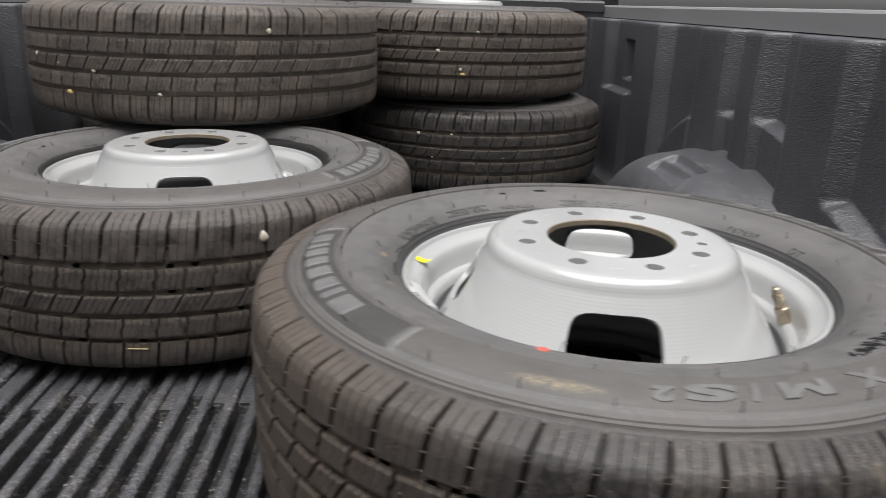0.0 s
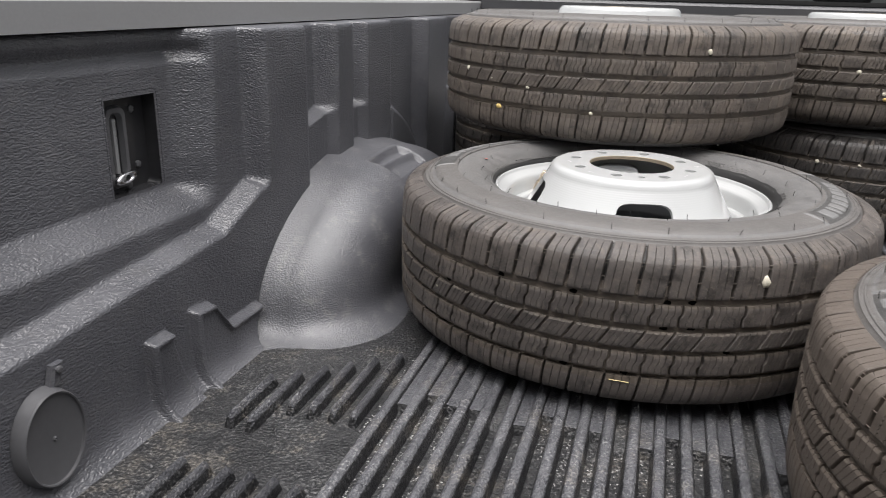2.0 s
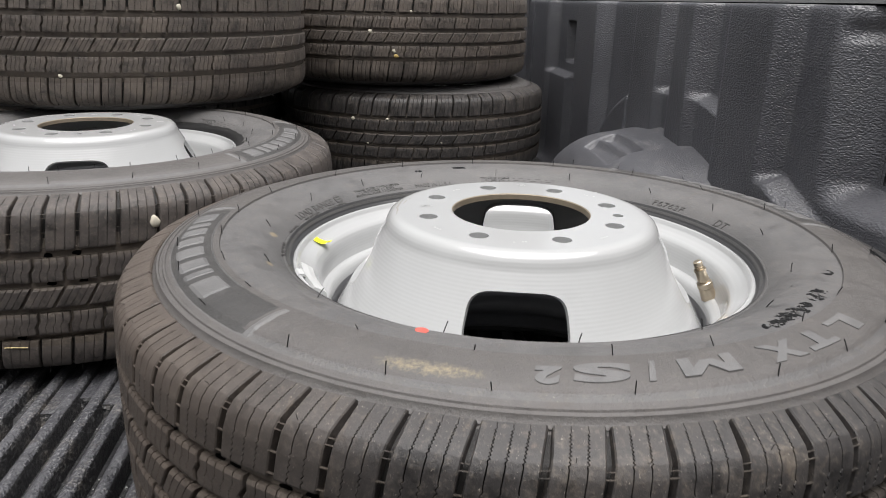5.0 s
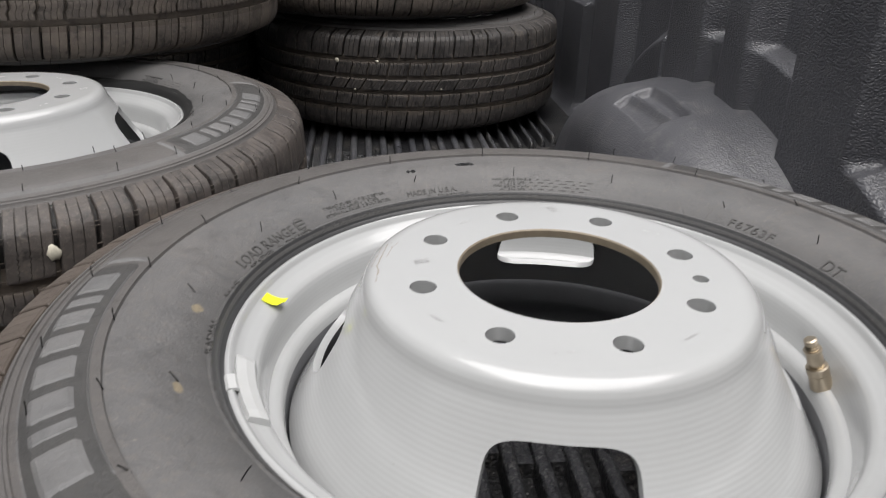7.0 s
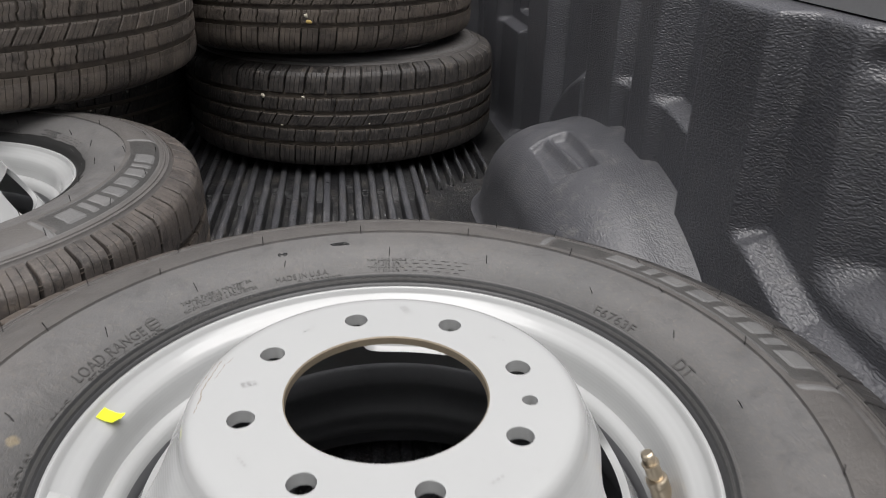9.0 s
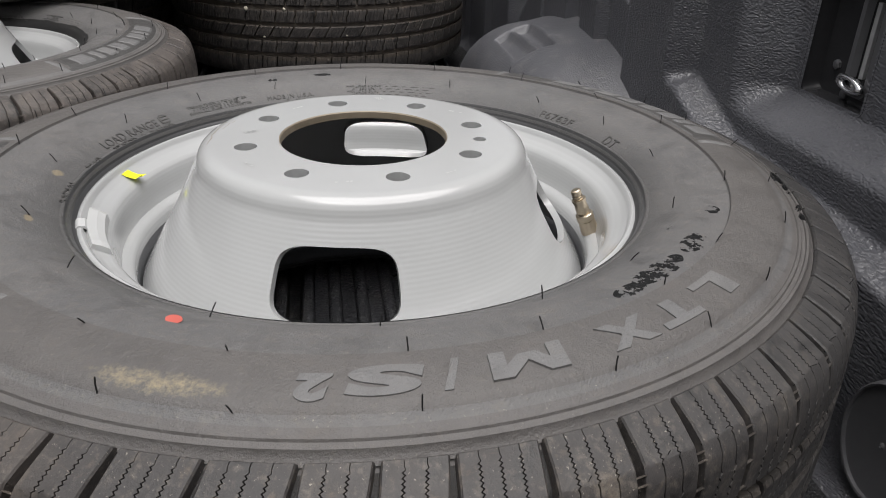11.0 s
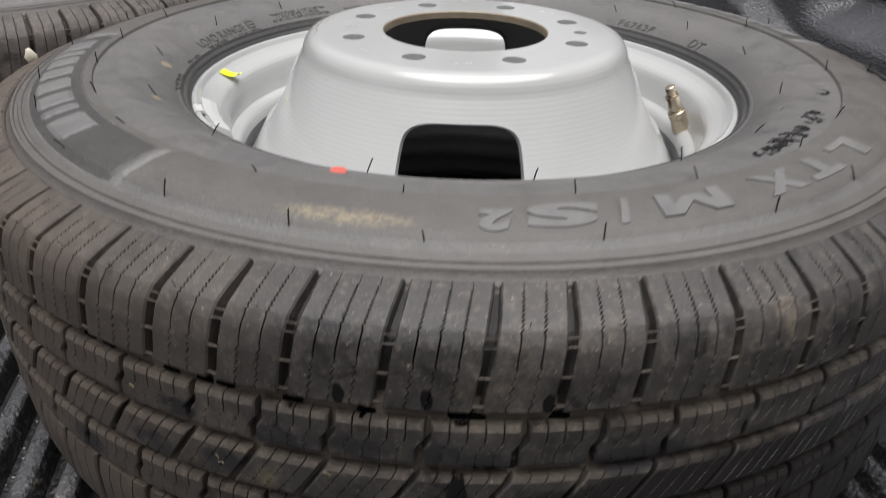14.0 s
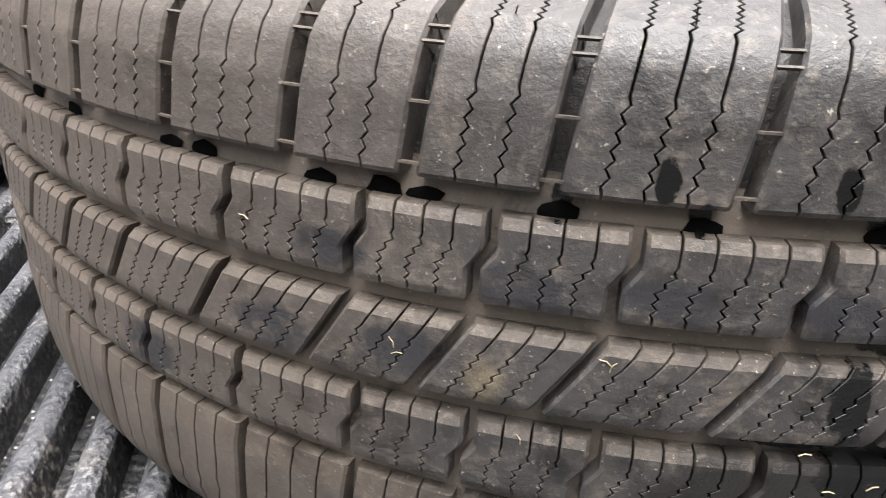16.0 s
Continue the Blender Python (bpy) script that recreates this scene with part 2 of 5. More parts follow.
    if "marks" in marks:
        # a rubbed yellow scuff and a run of wet black blots on the upper sidewall
        grit = noise_tex(n, l, v, 300, 4, 0.8)
        yel = math_node(n, l, "MULTIPLY", zone(-112.0, 11.0, 0.3315, 0.0125), math_node(n, l, "ADD", math_node(n, l, "MULTIPLY", grit, cloud), 0.0))
        base = mix(n, l, ramp(n, l, yel, [(0.14, 0.0), (0.27, 0.8)]), base, (0.34, 0.285, 0.18))
        torn = ramp(n, l, noise_tex(n, l, own, 85, 5, 0.66), [(0.46, 0.0), (0.51, 1.0)])
        wet = None
        for spec in ((-31.2, 1.8, 0.2905, 0.0070), (-43.8, 4.2, 0.2895, 0.0100), (-54.0, 7.0, 0.2890, 0.0105), (-61.0, 3.4, 0.2920, 0.0075), (-38.0, 1.6, 0.2640, 0.0050), (108.8, 1.3, 0.2780, 0.0040), (96.0, 3.4, 0.2820, 0.0035), (-14.0, 5.0, 0.3560, 0.0060), (-24.0, 3.0, 0.3585, 0.0050)):
            s = math_node(n, l, "MULTIPLY", zone(*spec), torn)
            wet = s if wet is None else math_node(n, l, "MAXIMUM", wet, s)
        ochre = None
        for spec in ((-160.0, 2.2, 0.2637, 0.0045), (178.0, 2.0, 0.2565, 0.0060)):
            s = math_node(n, l, "MULTIPLY", zone(*spec), tar)
            ochre = s if ochre is None else math_node(n, l, "MAXIMUM", ochre, s)
        base = mix(n, l, ramp(n, l, ochre, [(0.25, 0.0), (0.40, 0.6)]), base, (0.31, 0.25, 0.15))
        wet = ramp(n, l, wet, [(0.34, 0.0), (0.37, 1.0)])
        base = mix(n, l, wet, base, (0.008, 0.008, 0.008))
        gloss = mix(n, l, wet, gloss, (0.2, 0.2, 0.2))
    l.new(base, b.inputs["Base Color"])
    l.new(gloss, b.inputs["Roughness"])
    l.new(bump(n, l, math_node(n, l, "ADD", math_node(n, l, "ADD", fine, blot), math_node(n, l, "MULTIPLY", speck, 0.8)), 0.44 if "tread" in marks else 0.8, 0.0009), b.inputs["Normal"])
    return m


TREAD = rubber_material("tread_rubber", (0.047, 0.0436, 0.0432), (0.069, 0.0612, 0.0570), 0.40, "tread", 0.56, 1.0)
# dust and mud, with added lightness standing in for light on these treads
TREAD_DUSTY_LIT = rubber_material("dusty_lit_tread_rubber", (0.072, 0.0640, 0.0610), (0.120, 0.1010, 0.089), 0.50, "wide", 0.56, 0.9)
TREAD_MUDDY_LIT = rubber_material("muddy_lit_tread_rubber", (0.090, 0.0780, 0.0710), (0.170, 0.138, 0.112), 0.60, "wide", 0.58, 0.9)
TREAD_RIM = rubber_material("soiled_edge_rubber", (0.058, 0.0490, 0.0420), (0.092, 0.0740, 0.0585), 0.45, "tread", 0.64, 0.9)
TREAD_EDGE = rubber_material("dusty_edge_rubber", (0.068, 0.0570, 0.0485), (0.108, 0.0860, 0.0670), 0.45, "wide", 0.62, 0.8)
SIDEWALL = rubber_material("sidewall_rubber", (0.116, 0.115, 0.116), (0.146, 0.140, 0.136), 0.32, "bands", 0.5, 0.30)
SIDEWALL_MARKED = rubber_material("scuffed_sidewall_rubber", (0.116, 0.115, 0.116), (0.146, 0.140, 0.136), 0.32, "bands marks", 0.5, 0.30)
# slot floors near black: the shade of the deep gaps is in the colour
SLOT = rubber_material("shaded_slot_rubber", (0.015, 0.0145, 0.014), (0.024, 0.022, 0.0205), 0.1, "", 0.6, 0.3)
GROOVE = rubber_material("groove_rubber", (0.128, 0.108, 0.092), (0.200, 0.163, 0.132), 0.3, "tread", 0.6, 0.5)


def steel_paint():
    """Light grey wheel paint with turning marks on the flank and a little rust."""
    m, n, l, b = material("grey_wheel_paint", 0.3)
    v = coords(n)
    cloud = noise_tex(n, l, v, 12, 5)
    dirt = noise_tex(n, l, v, 55, 6, 0.75)
    rings = n.new("ShaderNodeTexWave")
    rings.wave_type = 'BANDS'
    rings.bands_direction = 'Z'
    rings.inputs["Scale"].default_value = 95
    rings.inputs["Distortion"].default_value = 0.4
    rings.inputs["Detail"].default_value = 1.0
    l.new(v, rings.inputs["Vector"])
    base = mix(n, l, cloud, (0.435, 0.440, 0.439), (0.472, 0.477, 0.475))
    base = mix(n, l, math_node(n, l, "MULTIPLY", ramp(n, l, dirt, [(0.62, 0.0), (0.80, 1.0)]), 0.16), base, (0.30, 0.28, 0.25))
    chips = noise_tex(n, l, v, 140, 5, 0.8)
    base = mix(n, l, math_node(n, l, "MULTIPLY", ramp(n, l, chips, [(0.70, 0.0), (0.74, 1.0)]), 0.6), base, (0.22, 0.19, 0.15))
    sep = n.new("ShaderNodeSeparateXYZ")
    l.new(v, sep.inputs[0])
    # thin rusty scratches along one side of the shoulder
    rad = math_node(n, l, "SQRT", math_node(n, l, "ADD", math_node(n, l, "MULTIPLY", sep.outputs[0], sep.outputs[0]), math_node(n, l, "MULTIPLY", sep.outputs[1], sep.outputs[1])))
    ang = math_node(n, l, "ARCTAN2", sep.outputs[1], math_node(n, l, "MULTIPLY", sep.outputs[0], -1.0))
    wobble = math_node(n, l, "MULTIPLY", math_node(n, l, "SUBTRACT", noise_tex(n, l, v, 70, 4, 0.7), 0.5), 0.010)
    scratch = noise_tex(n, l, v, 330, 5, 0.8)
    for r_mid, a_mid, a_half, r_half in ((0.1292, -0.02, 0.34, 0.0011), (0.1250, 0.14, 0.16, 0.0006), (0.1330, 0.05, 0.20, 0.0007)):
        off = math_node(n, l, "ABSOLUTE", math_node(n, l, "SUBTRACT", math_node(n, l, "ADD", rad, wobble), r_mid))
        line = math_node(n, l, "SUBTRACT", 1.0, math_node(n, l, "MINIMUM", math_node(n, l, "DIVIDE", off, r_half), 1.0))
        part_ = math_node(n, l, "SUBTRACT", 1.0, math_node(n, l, "MINIMUM", math_node(n, l, "DIVIDE", math_node(n, l, "ABSOLUTE", math_node(n, l, "SUBTRACT", ang, a_mid)), a_half), 1.0))
        rust = math_node(n, l, "MULTIPLY", math_node(n, l, "MULTIPLY", line, ramp(n, l, part_, [(0.0, 0.0), (0.4, 1.0)])), scratch)
        base = mix(n, l, ramp(n, l, rust, [(0.28, 0.0), (0.44, 0.7)]), base, (0.23, 0.155, 0.085))
    l.new(base, b.inputs["Base Color"])
    b.inputs["Specular IOR Level"].default_value = 0.6
    l.new(ramp(n, l, cloud, [(0.3, 0.14), (0.7, 0.24)]), b.inputs["Roughness"])
    b.inputs["Coat Weight"].default_value = 0.5
    b.inputs["Coat Roughness"].default_value = 0.05
    l.new(bump(n, l, rings.outputs["Fac"], 0.10, 0.0004), b.inputs["Normal"])
    return m


PAINT = steel_paint()


def plain(name, colour, rough=0.5, metal=0.0, grain=60.0, amount=0.12):
    m, n, l, b = material(name, rough, metal)
    f = noise_tex(n, l, coords(n), grain, 5, 0.65)
    dark = tuple(c * (1 - amount) for c in colour)
    lite = tuple(min(1.0, c * (1 + amount)) for c in colour)
    l.new(mix(n, l, f, dark, lite), b.inputs["Base Color"])
    l.new(bump(n, l, f, 0.12, 0.0008), b.inputs["Normal"])
    return m


RAIL = plain("rail_cap_plastic", (0.27, 0.27, 0.275), 0.42, 0, 220, 0.1)
CAP = plain("charcoal_cap_plastic", (0.062, 0.062, 0.066), 0.4, 0, 200, 0.12)
SEAT = plain("dark_seat_cloth", (0.025, 0.025, 0.027), 0.9, 0, 300, 0.2)
CAB = plain("dark_cab_paint", (0.03, 0.03, 0.033), 0.25, 0, 20, 0.1)
GROUND = plain("asphalt", (0.075, 0.074, 0.072), 0.85, 0, 3, 0.15)
BRASS = plain("nickel_brass", (0.56, 0.48, 0.37), 0.28, 0.9, 90, 0.12)
CHROME = plain("zinc_plated_steel", (0.75, 0.75, 0.77), 0.2, 1.0, 60, 0.1)
YELLOW = plain("yellow_sticker", (0.80, 0.86, 0.02), 0.55, 0, 40, 0.04)
RED = plain("red_paint_dot", (0.50, 0.10, 0.075), 0.6, 0, 80, 0.15)
LEAD = plain("grey_weight", (0.50, 0.505, 0.50), 0.45, 0, 60, 0.06)
BARE = plain("rusty_bare_steel", (0.27, 0.225, 0.165), 0.5, 0.2, 70, 0.35)
# barrel under the disc, darkened in colour for the shadow inside the wheel
BARREL_SHADE = plain("shaded_barrel_paint", (0.115, 0.117, 0.123), 0.40, 0, 40, 0.2)
GLASS, gn_, gl_, gb_ = material("tinted_glass", 0.02)
gb_.inputs["Base Color"].default_value = (0.42, 0.44, 0.44, 1)
gb_.inputs["Transmission Weight"].default_value = 1.0
gb_.inputs["IOR"].default_value = 1.02
BLACK = plain("black_rubber", (0.015, 0.015, 0.015), 0.5, 0, 80, 0.2)


# ---------------------------------------------------------------- mesh helpers
def mesh_of(name, verts, faces, mat, smooth=False):
    me = bpy.data.meshes.new(name)
    me.from_pydata([tuple(v) for v in verts], [], faces)
    me.materials.append(mat)
    if smooth:
        me.shade_smooth()
    me.update()
    return me


def part(name, mesh, parent, label=""):
    ob = new(name, mesh)
    ob.parent = parent
    if label:
        tagged(ob, label)
    return ob


def thing(name, m, label, category, group="", kind=""):
    e = new(name)
    e.empty_display_size = 0.05
    e.matrix_world = m
    return tagged(e, label, category, group, kind)


def lathe(profile, seg=96, closed=False):
    """Turns (radius, height) points round z."""
    verts, faces = [], []
    k = len(profile)
    for i in range(seg):
        a = 2 * math.pi * i / seg
        c, s = math.cos(a), math.sin(a)
        verts += [(r * c, r * s, z) for r, z in profile]
    for i in range(seg):
        j = (i + 1) % seg
        for p in range(k if closed else k - 1):
            q = (p + 1) % k
            faces.append((i * k + p, j * k + p, j * k + q, i * k + q))
    return verts, faces


class Build:
    """Gathers vertices and faces of one mesh."""

    def __init__(self):
        self.v, self.f = [], []

    def add(self, verts, faces):
        o = len(self.v)
        self.v += [tuple(p) for p in verts]
        self.f += [tuple(i + o for i in f) for f in faces]
        return self

    def box(self, lo, hi):
        x0, y0, z0 = lo
        x1, y1, z1 = hi
        vs = [(x0, y0, z0), (x1, y0, z0), (x1, y1, z0), (x0, y1, z0), (x0, y0, z1), (x1, y0, z1), (x1, y1, z1), (x0, y1, z1)]
        return self.add(vs, [(0, 3, 2, 1), (4, 5, 6, 7), (0, 1, 5, 4), (1, 2, 6, 5), (2, 3, 7, 6), (3, 0, 4, 7)])

    def sweep(self, section, path_a, path_b):
        """A closed section of (u, w) points, drawn from path_a to path_b by functions of (u, w)."""
        k = len(section)
        vs = [path_a(u, w) for u, w in section] + [path_b(u, w) for u, w in section]
        fs = [(i, (i + 1) % k, k + (i + 1) % k, k + i) for i in range(k)]
        return self.add(vs, fs + [tuple(range(k))[::-1], tuple(range(k, 2 * k))])

    def mesh(self, name, mat, smooth=False, sharp=None):
        me = mesh_of(name, self.v, self.f, mat, smooth)
        bm = bmesh.new()
        bm.from_mesh(me)
        bmesh.ops.recalc_face_normals(bm, faces=bm.faces)
        bm.to_mesh(me)
        bm.free()
        if sharp:
            me.set_sharp_from_angle(angle=radians(sharp))
        return me


# ---------------------------------------------------------------- large structure
def smooth(a, b, x):
    t = np.clip((x - a) / (b - a), 0, 1)
    return t * t * (3 - 2 * t)


def patch(y, z, y0, y1, z0, z1, e=0.012):
    """1 inside a rectangle of the wall, 0 outside, with sloped edges e wide."""
    return smooth(y0 - e, y0 + e, y) * (1 - smooth(y1 - e, y1 + e, y)) * smooth(z0 - e, z0 + e, z) * (1 - smooth(z1 - e, z1 + e, z))


PILASTERS = ((0.600, 0.668), (0.755, 0.890), (1.185, 1.345), (1.72, 1.9))


def wall_depth(y, z):
    """How far the moulded side wall stands back from its proud plane."""
    d = np.zeros_like(y)
    # stepped field under the rail: a narrow shelf, then the main panel with its pocket
    line = np.interp(y, [-0.7, -0.2, 0.17, 0.285], [0.160, 0.168, 0.192, 0.236])
    d += 0.036 * smooth(line - 0.008, line + 0.010, z) * (1 - smooth(0.292, 0.318, y))
    edge = 0.185 + 0.10 * np.clip(z - 0.30, 0, 0.2)
    d += 0.044 * smooth(0.222, 0.264, z) * (1 - smooth(edge - 0.030, edge + 0.030, y))
    d += 0.010 * patch(y, z, -0.8, 0.215, 0.445, 0.464, 0.010)
    # bays between the pilasters over the wheel well
    bay = smooth(0.458, 0.472, y) * (1 - smooth(1.9, 1.93, y))
    for a, b in PILASTERS:
        bay = bay * (1 - smooth(a - 0.034, a, y) * (1 - smooth(b, b + 0.012, y)))
    low = np.where(y < 0.63, 0.305 + 0.18 * (y - 0.47), np.where(y < 0.80, 0.318, np.where(y > 1.5, 0.272, 0.0)))
    d += bay * (0.016 + 0.026 * smooth(low - 0.009, low + 0.009, z))
    # arched brow over the front of the wheel well
    rad = np.sqrt(((y - 0.74) / 0.44) ** 2 + (z / 0.328) ** 2)
    d -= 0.042 * (1 - smooth(0.925, 1.045, rad)) * smooth(0.89, 0.91, y) * (1 - smooth(1.3, 1.5, y))
    # upright slot ahead of the wheel well
    d += 0.05 * patch(y, z, 1.52, 1.60, 0.31, 0.425, 0.006)
    # upright pads at the foot
    e = 0.0028
    slant = 0.008 + 0.28 * (0.093 - z)
    pad = smooth(-0.036 - e, -0.036 + e, y) * (1 - smooth(slant - e, slant + e, y)) * (1 - smooth(0.094 - e, 0.094 + e, z))
    rim = pad * np.maximum(1 - smooth(-0.028, -0.024, y), smooth(0.083, 0.087, z))
    top = np.interp(y, [0.06, 0.106, 0.146, 0.150, 0.30], [0.101, 0.097, 0.046, 0.045, 0.043])
    slant = 0.214 + 0.65 * z
    horn = smooth(0.061 - e, 0.061 + e, y) * (1 - smooth(slant - e, slant + e, y)) * (1 - smooth(top - e, top + e, z))
    rim = np.maximum(rim, horn * np.maximum(1 - smooth(0.069, 0.073, y), smooth(top - 0.011, top - 0.007, z)))
    d -= 0.012 * np.maximum(pad, horn) + 0.006 * rim
    d -= 0.034 * np.exp(-np.maximum(z + 0.022, 0.0) / 0.016)
    return d


def side_wall(name, side, label):
    """The moulded wall of one side with its rectangular pocket cut through it."""
    ys = np.concatenate([np.arange(REAR_Y, -0.05, 0.005), np.arange(-0.05, 0.29, 0.002), np.arange(0.29, 0.8, 0.004), np.arange(0.8, 1.35, 0.0035), np.arange(1.35, FRONT_Y + 0.001, 0.008)])
    zs = np.concatenate([np.arange(-0.024, 0.10, 0.0022), np.arange(0.10, 0.26, 0.0042), np.arange(0.26, 0.345, 0.0022), np.arange(0.345, 0.43, 0.0042), np.arange(0.43, 0.476, 0.0022), [0.478, 0.481, 0.4845, 0.4865, 0.4872]])
    Y, Z = np.meshgrid(ys, zs, indexing="ij")
    X = CX + side * (HALF + wall_depth(Y, Z) + np.interp(Z, [0.4, 0.476, 0.481, 0.4845, 0.4865, 0.4872], [0.0, 0.0, 0.0008, 0.0022, 0.0055, 0.070]))
    k = len(zs)
    verts = np.stack([X, Y, Z], -1).reshape(-1, 3)
    hole = (Y[:-1, :-1] > 0.034) & (Y[1:, 1:] < 0.138) & (Z[:-1, :-1] > 0.266) & (Z[1:, 1:] < 0.402)
    faces = []
    for i in range(len(ys) - 1):
        for j in range(k - 1):
            if not hole[i, j]:
                q = (i * k + j, (i + 1) * k + j, (i + 1) * k + j + 1, i * k + j + 1)
                faces.append(q if side < 0 else q[::-1])
    me = mesh_of(name, verts.tolist(), faces, LINER, True)
    return tagged(new(name, me), label, "truck bed wall", kind="structure")


wall_left = side_wall("wall_left", -1, "black moulded plastic bed liner side wall with grained surface")
wall_right = side_wall("wall_right", 1, "black moulded plastic bed liner side wall beside lying wheel")


def floor_mesh():
    b = Build()
    lo, hi = CX - HALF - 0.05, CX + HALF + 0.05
    b.add([(lo, REAR_Y, FLOOR_LOW), (hi, REAR_Y, FLOOR_LOW), (hi, FRONT_Y, FLOOR_LOW), (lo, FRONT_Y, FLOOR_LOW)], [(0, 1, 2, 3)])

    def rib(x, y0, y1, half=0.0080):
        h = FLOOR - FLOOR_LOW
        sec = [(-half - 0.003, 0.0), (-half - 0.0005, h * 0.55), (-half + 0.001, h * 0.82), (-half + 0.004, h * 0.97), (0.0, h), (half - 0.004, h * 0.97), (half - 0.001, h * 0.82), (half + 0.0005, h * 0.55), (half + 0.003, 0.0)]
        stations = [(y0, 0.0), (y0 + 0.004, 0.7), (y0 + 0.010, 1.0), (y1 - 0.010, 1.0), (y1 - 0.004, 0.7), (y1, 0.0)]
        vs = [(x + u * (0.7 + 0.3 * s), y, FLOOR_LOW + w * s) for y, s in stations for u, w in sec]
        k = len(sec)
        b.add(vs, [(i * k + j, i * k + j + 1, (i + 1) * k + j + 1, (i + 1) * k + j) for i in range(5) for j in range(k - 1)])

    for i in range(-15, 17):
        x = -0.398 + i * 0.0333
        rib(x, REAR_Y, FRONT_Y - 0.02)
        j = (i * 7) % 5
        for y0, y1 in ((0.085 + 0.018 * (j % 3), 0.42), (1.07 + 0.03 * (j % 3), 1.7)):
            h = (FLOOR - FLOOR_LOW) * (0.62 if j != 3 else 0.30)
            xa, xb = x + 0.0085, x + 0.0248
            vs = [(xa, y0, FLOOR_LOW), (xb, y0, FLOOR_LOW), (xb, y0 + 0.006, FLOOR_LOW + h), (xa, y0 + 0.006, FLOOR_LOW + h), (xb, y1, FLOOR_LOW + h), (xa, y1, FLOOR_LOW + h)]
            if i < 16:
                b.add(vs, [(0, 1, 2, 3), (3, 2, 4, 5)])
    for side in (-1, 1):
        for i in range(6):
            x = CX + side * (0.545 + 0.0313 * i)
            rib(x, 0.03 - 0.055 * (i > 3), 0.235 - 0.026 * i, 0.0046)
            rib(x, REAR_Y, -0.115, 0.0046)
            rib(x, 1.10 + 0.022 * i, FRONT_Y - 0.03, 0.0046)
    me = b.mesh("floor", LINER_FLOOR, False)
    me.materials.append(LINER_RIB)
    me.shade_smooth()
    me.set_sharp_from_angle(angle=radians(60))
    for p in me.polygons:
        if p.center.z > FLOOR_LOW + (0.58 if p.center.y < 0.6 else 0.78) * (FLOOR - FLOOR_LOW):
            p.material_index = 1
    return me


floor = tagged(new("floor", floor_mesh()), "black ribbed plastic truck bed floor, dusty in the grooves", "truck bed floor", kind="structure")


def wheel_well(name, side):
    """Rounded wheel housing against a side wall."""
    yc, h, flat, deep, drop = 0.70, 0.247, 0.040, 0.170, 0.45
    prof = [(-0.05, 1.0), (-0.02, 1.0), (0.0, 1.0), (flat, 1.0)]
    for i in range(1, 49):
        t = math.pi / 2 * i / 48
        prof.append((flat + (deep - flat) * math.sin(t), 1.0 - drop * (1 - math.cos(t))))
    for i in range(1, 9):
        prof.append((deep + 0.012 * i / 8, (1 - drop) * (1 - i / 8.0)))
    n_t = 380
    verts, faces = [], []
    for i in range(n_t + 1):
        t = math.pi * i / n_t
        a = 0.445 if t < math.pi / 2 else 0.45
        for dx, s in prof:
            # flare where the housing meets the wall
            s += 0.078 * math.exp(-max(dx + 0.016, 0.0) / 0.022)
            y = yc - a * s * math.cos(t)
            z = h * s * math.sin(t)
            # skirt along the floor
            low = math.exp(-z / 0.013)
            ahead = 1.0 if t < math.pi / 2 else 1.0 + 0.65 * math.cos(t)
            out = 0.065 * low * min(1.0, s * 1.3) * ahead
            y -= 0.035 * low * math.cos(t) * ahead
            z2 = z
            # stamped dent with a ridge on the crown
            if math.sin(t) > 0.6:
                inside = float(patch(np.array(y), np.array(dx), 0.608, 0.768, 0.063, 0.125, 0.0045))
                ridge = math.exp(-((dx - 0.091 - 0.06 * (y - 0.69)) / 0.0070) ** 2)
                z2 -= 0.016 * inside * (1 - 0.75 * ridge)
            verts.append((CX + side * (HALF - dx - out), y, z2 + VALLEY))
    k = len(prof)
    for i in range(n_t):
        for j in range(k - 1):
            q = (i * k + j, i * k + j + 1, (i + 1) * k + j + 1, (i + 1) * k + j)
            faces.append(q if side > 0 else q[::-1])
    me = mesh_of(name, verts, faces, LINER_SOFT, True)
    return tagged(new(name, me), "rounded black plastic wheel housing with dent on crown", "wheel well", kind="structure")


wheel_well("wheel_housing", -1)
wheel_well("wheel_housing", 1)


def rail_cap(name, side):
    sec = [(0.0, RAIL_LOW), (0.0, RAIL_TOP - 0.006), (0.004, RAIL_TOP - 0.001), (0.012, RAIL_TOP), (0.09, RAIL_TOP), (0.105, RAIL_TOP - 0.012), (0.105, RAIL_LOW), (0.02, RAIL_LOW)]
    b = Build().sweep(sec, lambda u, w: (CX + side * (HALF + 0.064 + u), REAR_Y, w), lambda u, w: (CX + side * (HALF + 0.064 + u), FRONT_Y + 0.05, w))
    return tagged(new(name, b.mesh(name, RAIL)), "smooth grey plastic cap along the bed rail", "bed rail", kind="structure")


rail_cap("trim_rail_left", -1)
rail_cap("trim_rail_right", 1)

front = Build()
front.box((CX - HALF - 0.08, FRONT_Y, -0.02), (CX + HALF + 0.08, FRONT_Y + 0.05, 0.515))
wall_front = tagged(new("wall_front", front.mesh("wall_front", LINER)), "black plastic front bulkhead of the truck bed", "truck bed wall", kind="structure")
cap = Build().sweep([(-0.014, 0.507), (-0.014, 0.536), (-0.008, 0.543), (0.040, 0.546), (0.056, 0.540), (0.056, 0.507)],
                    lambda u, w: (CX - HALF - 0.06, FRONT_Y + u, w), lambda u, w: (CX + HALF + 0.06, FRONT_Y + u, w))
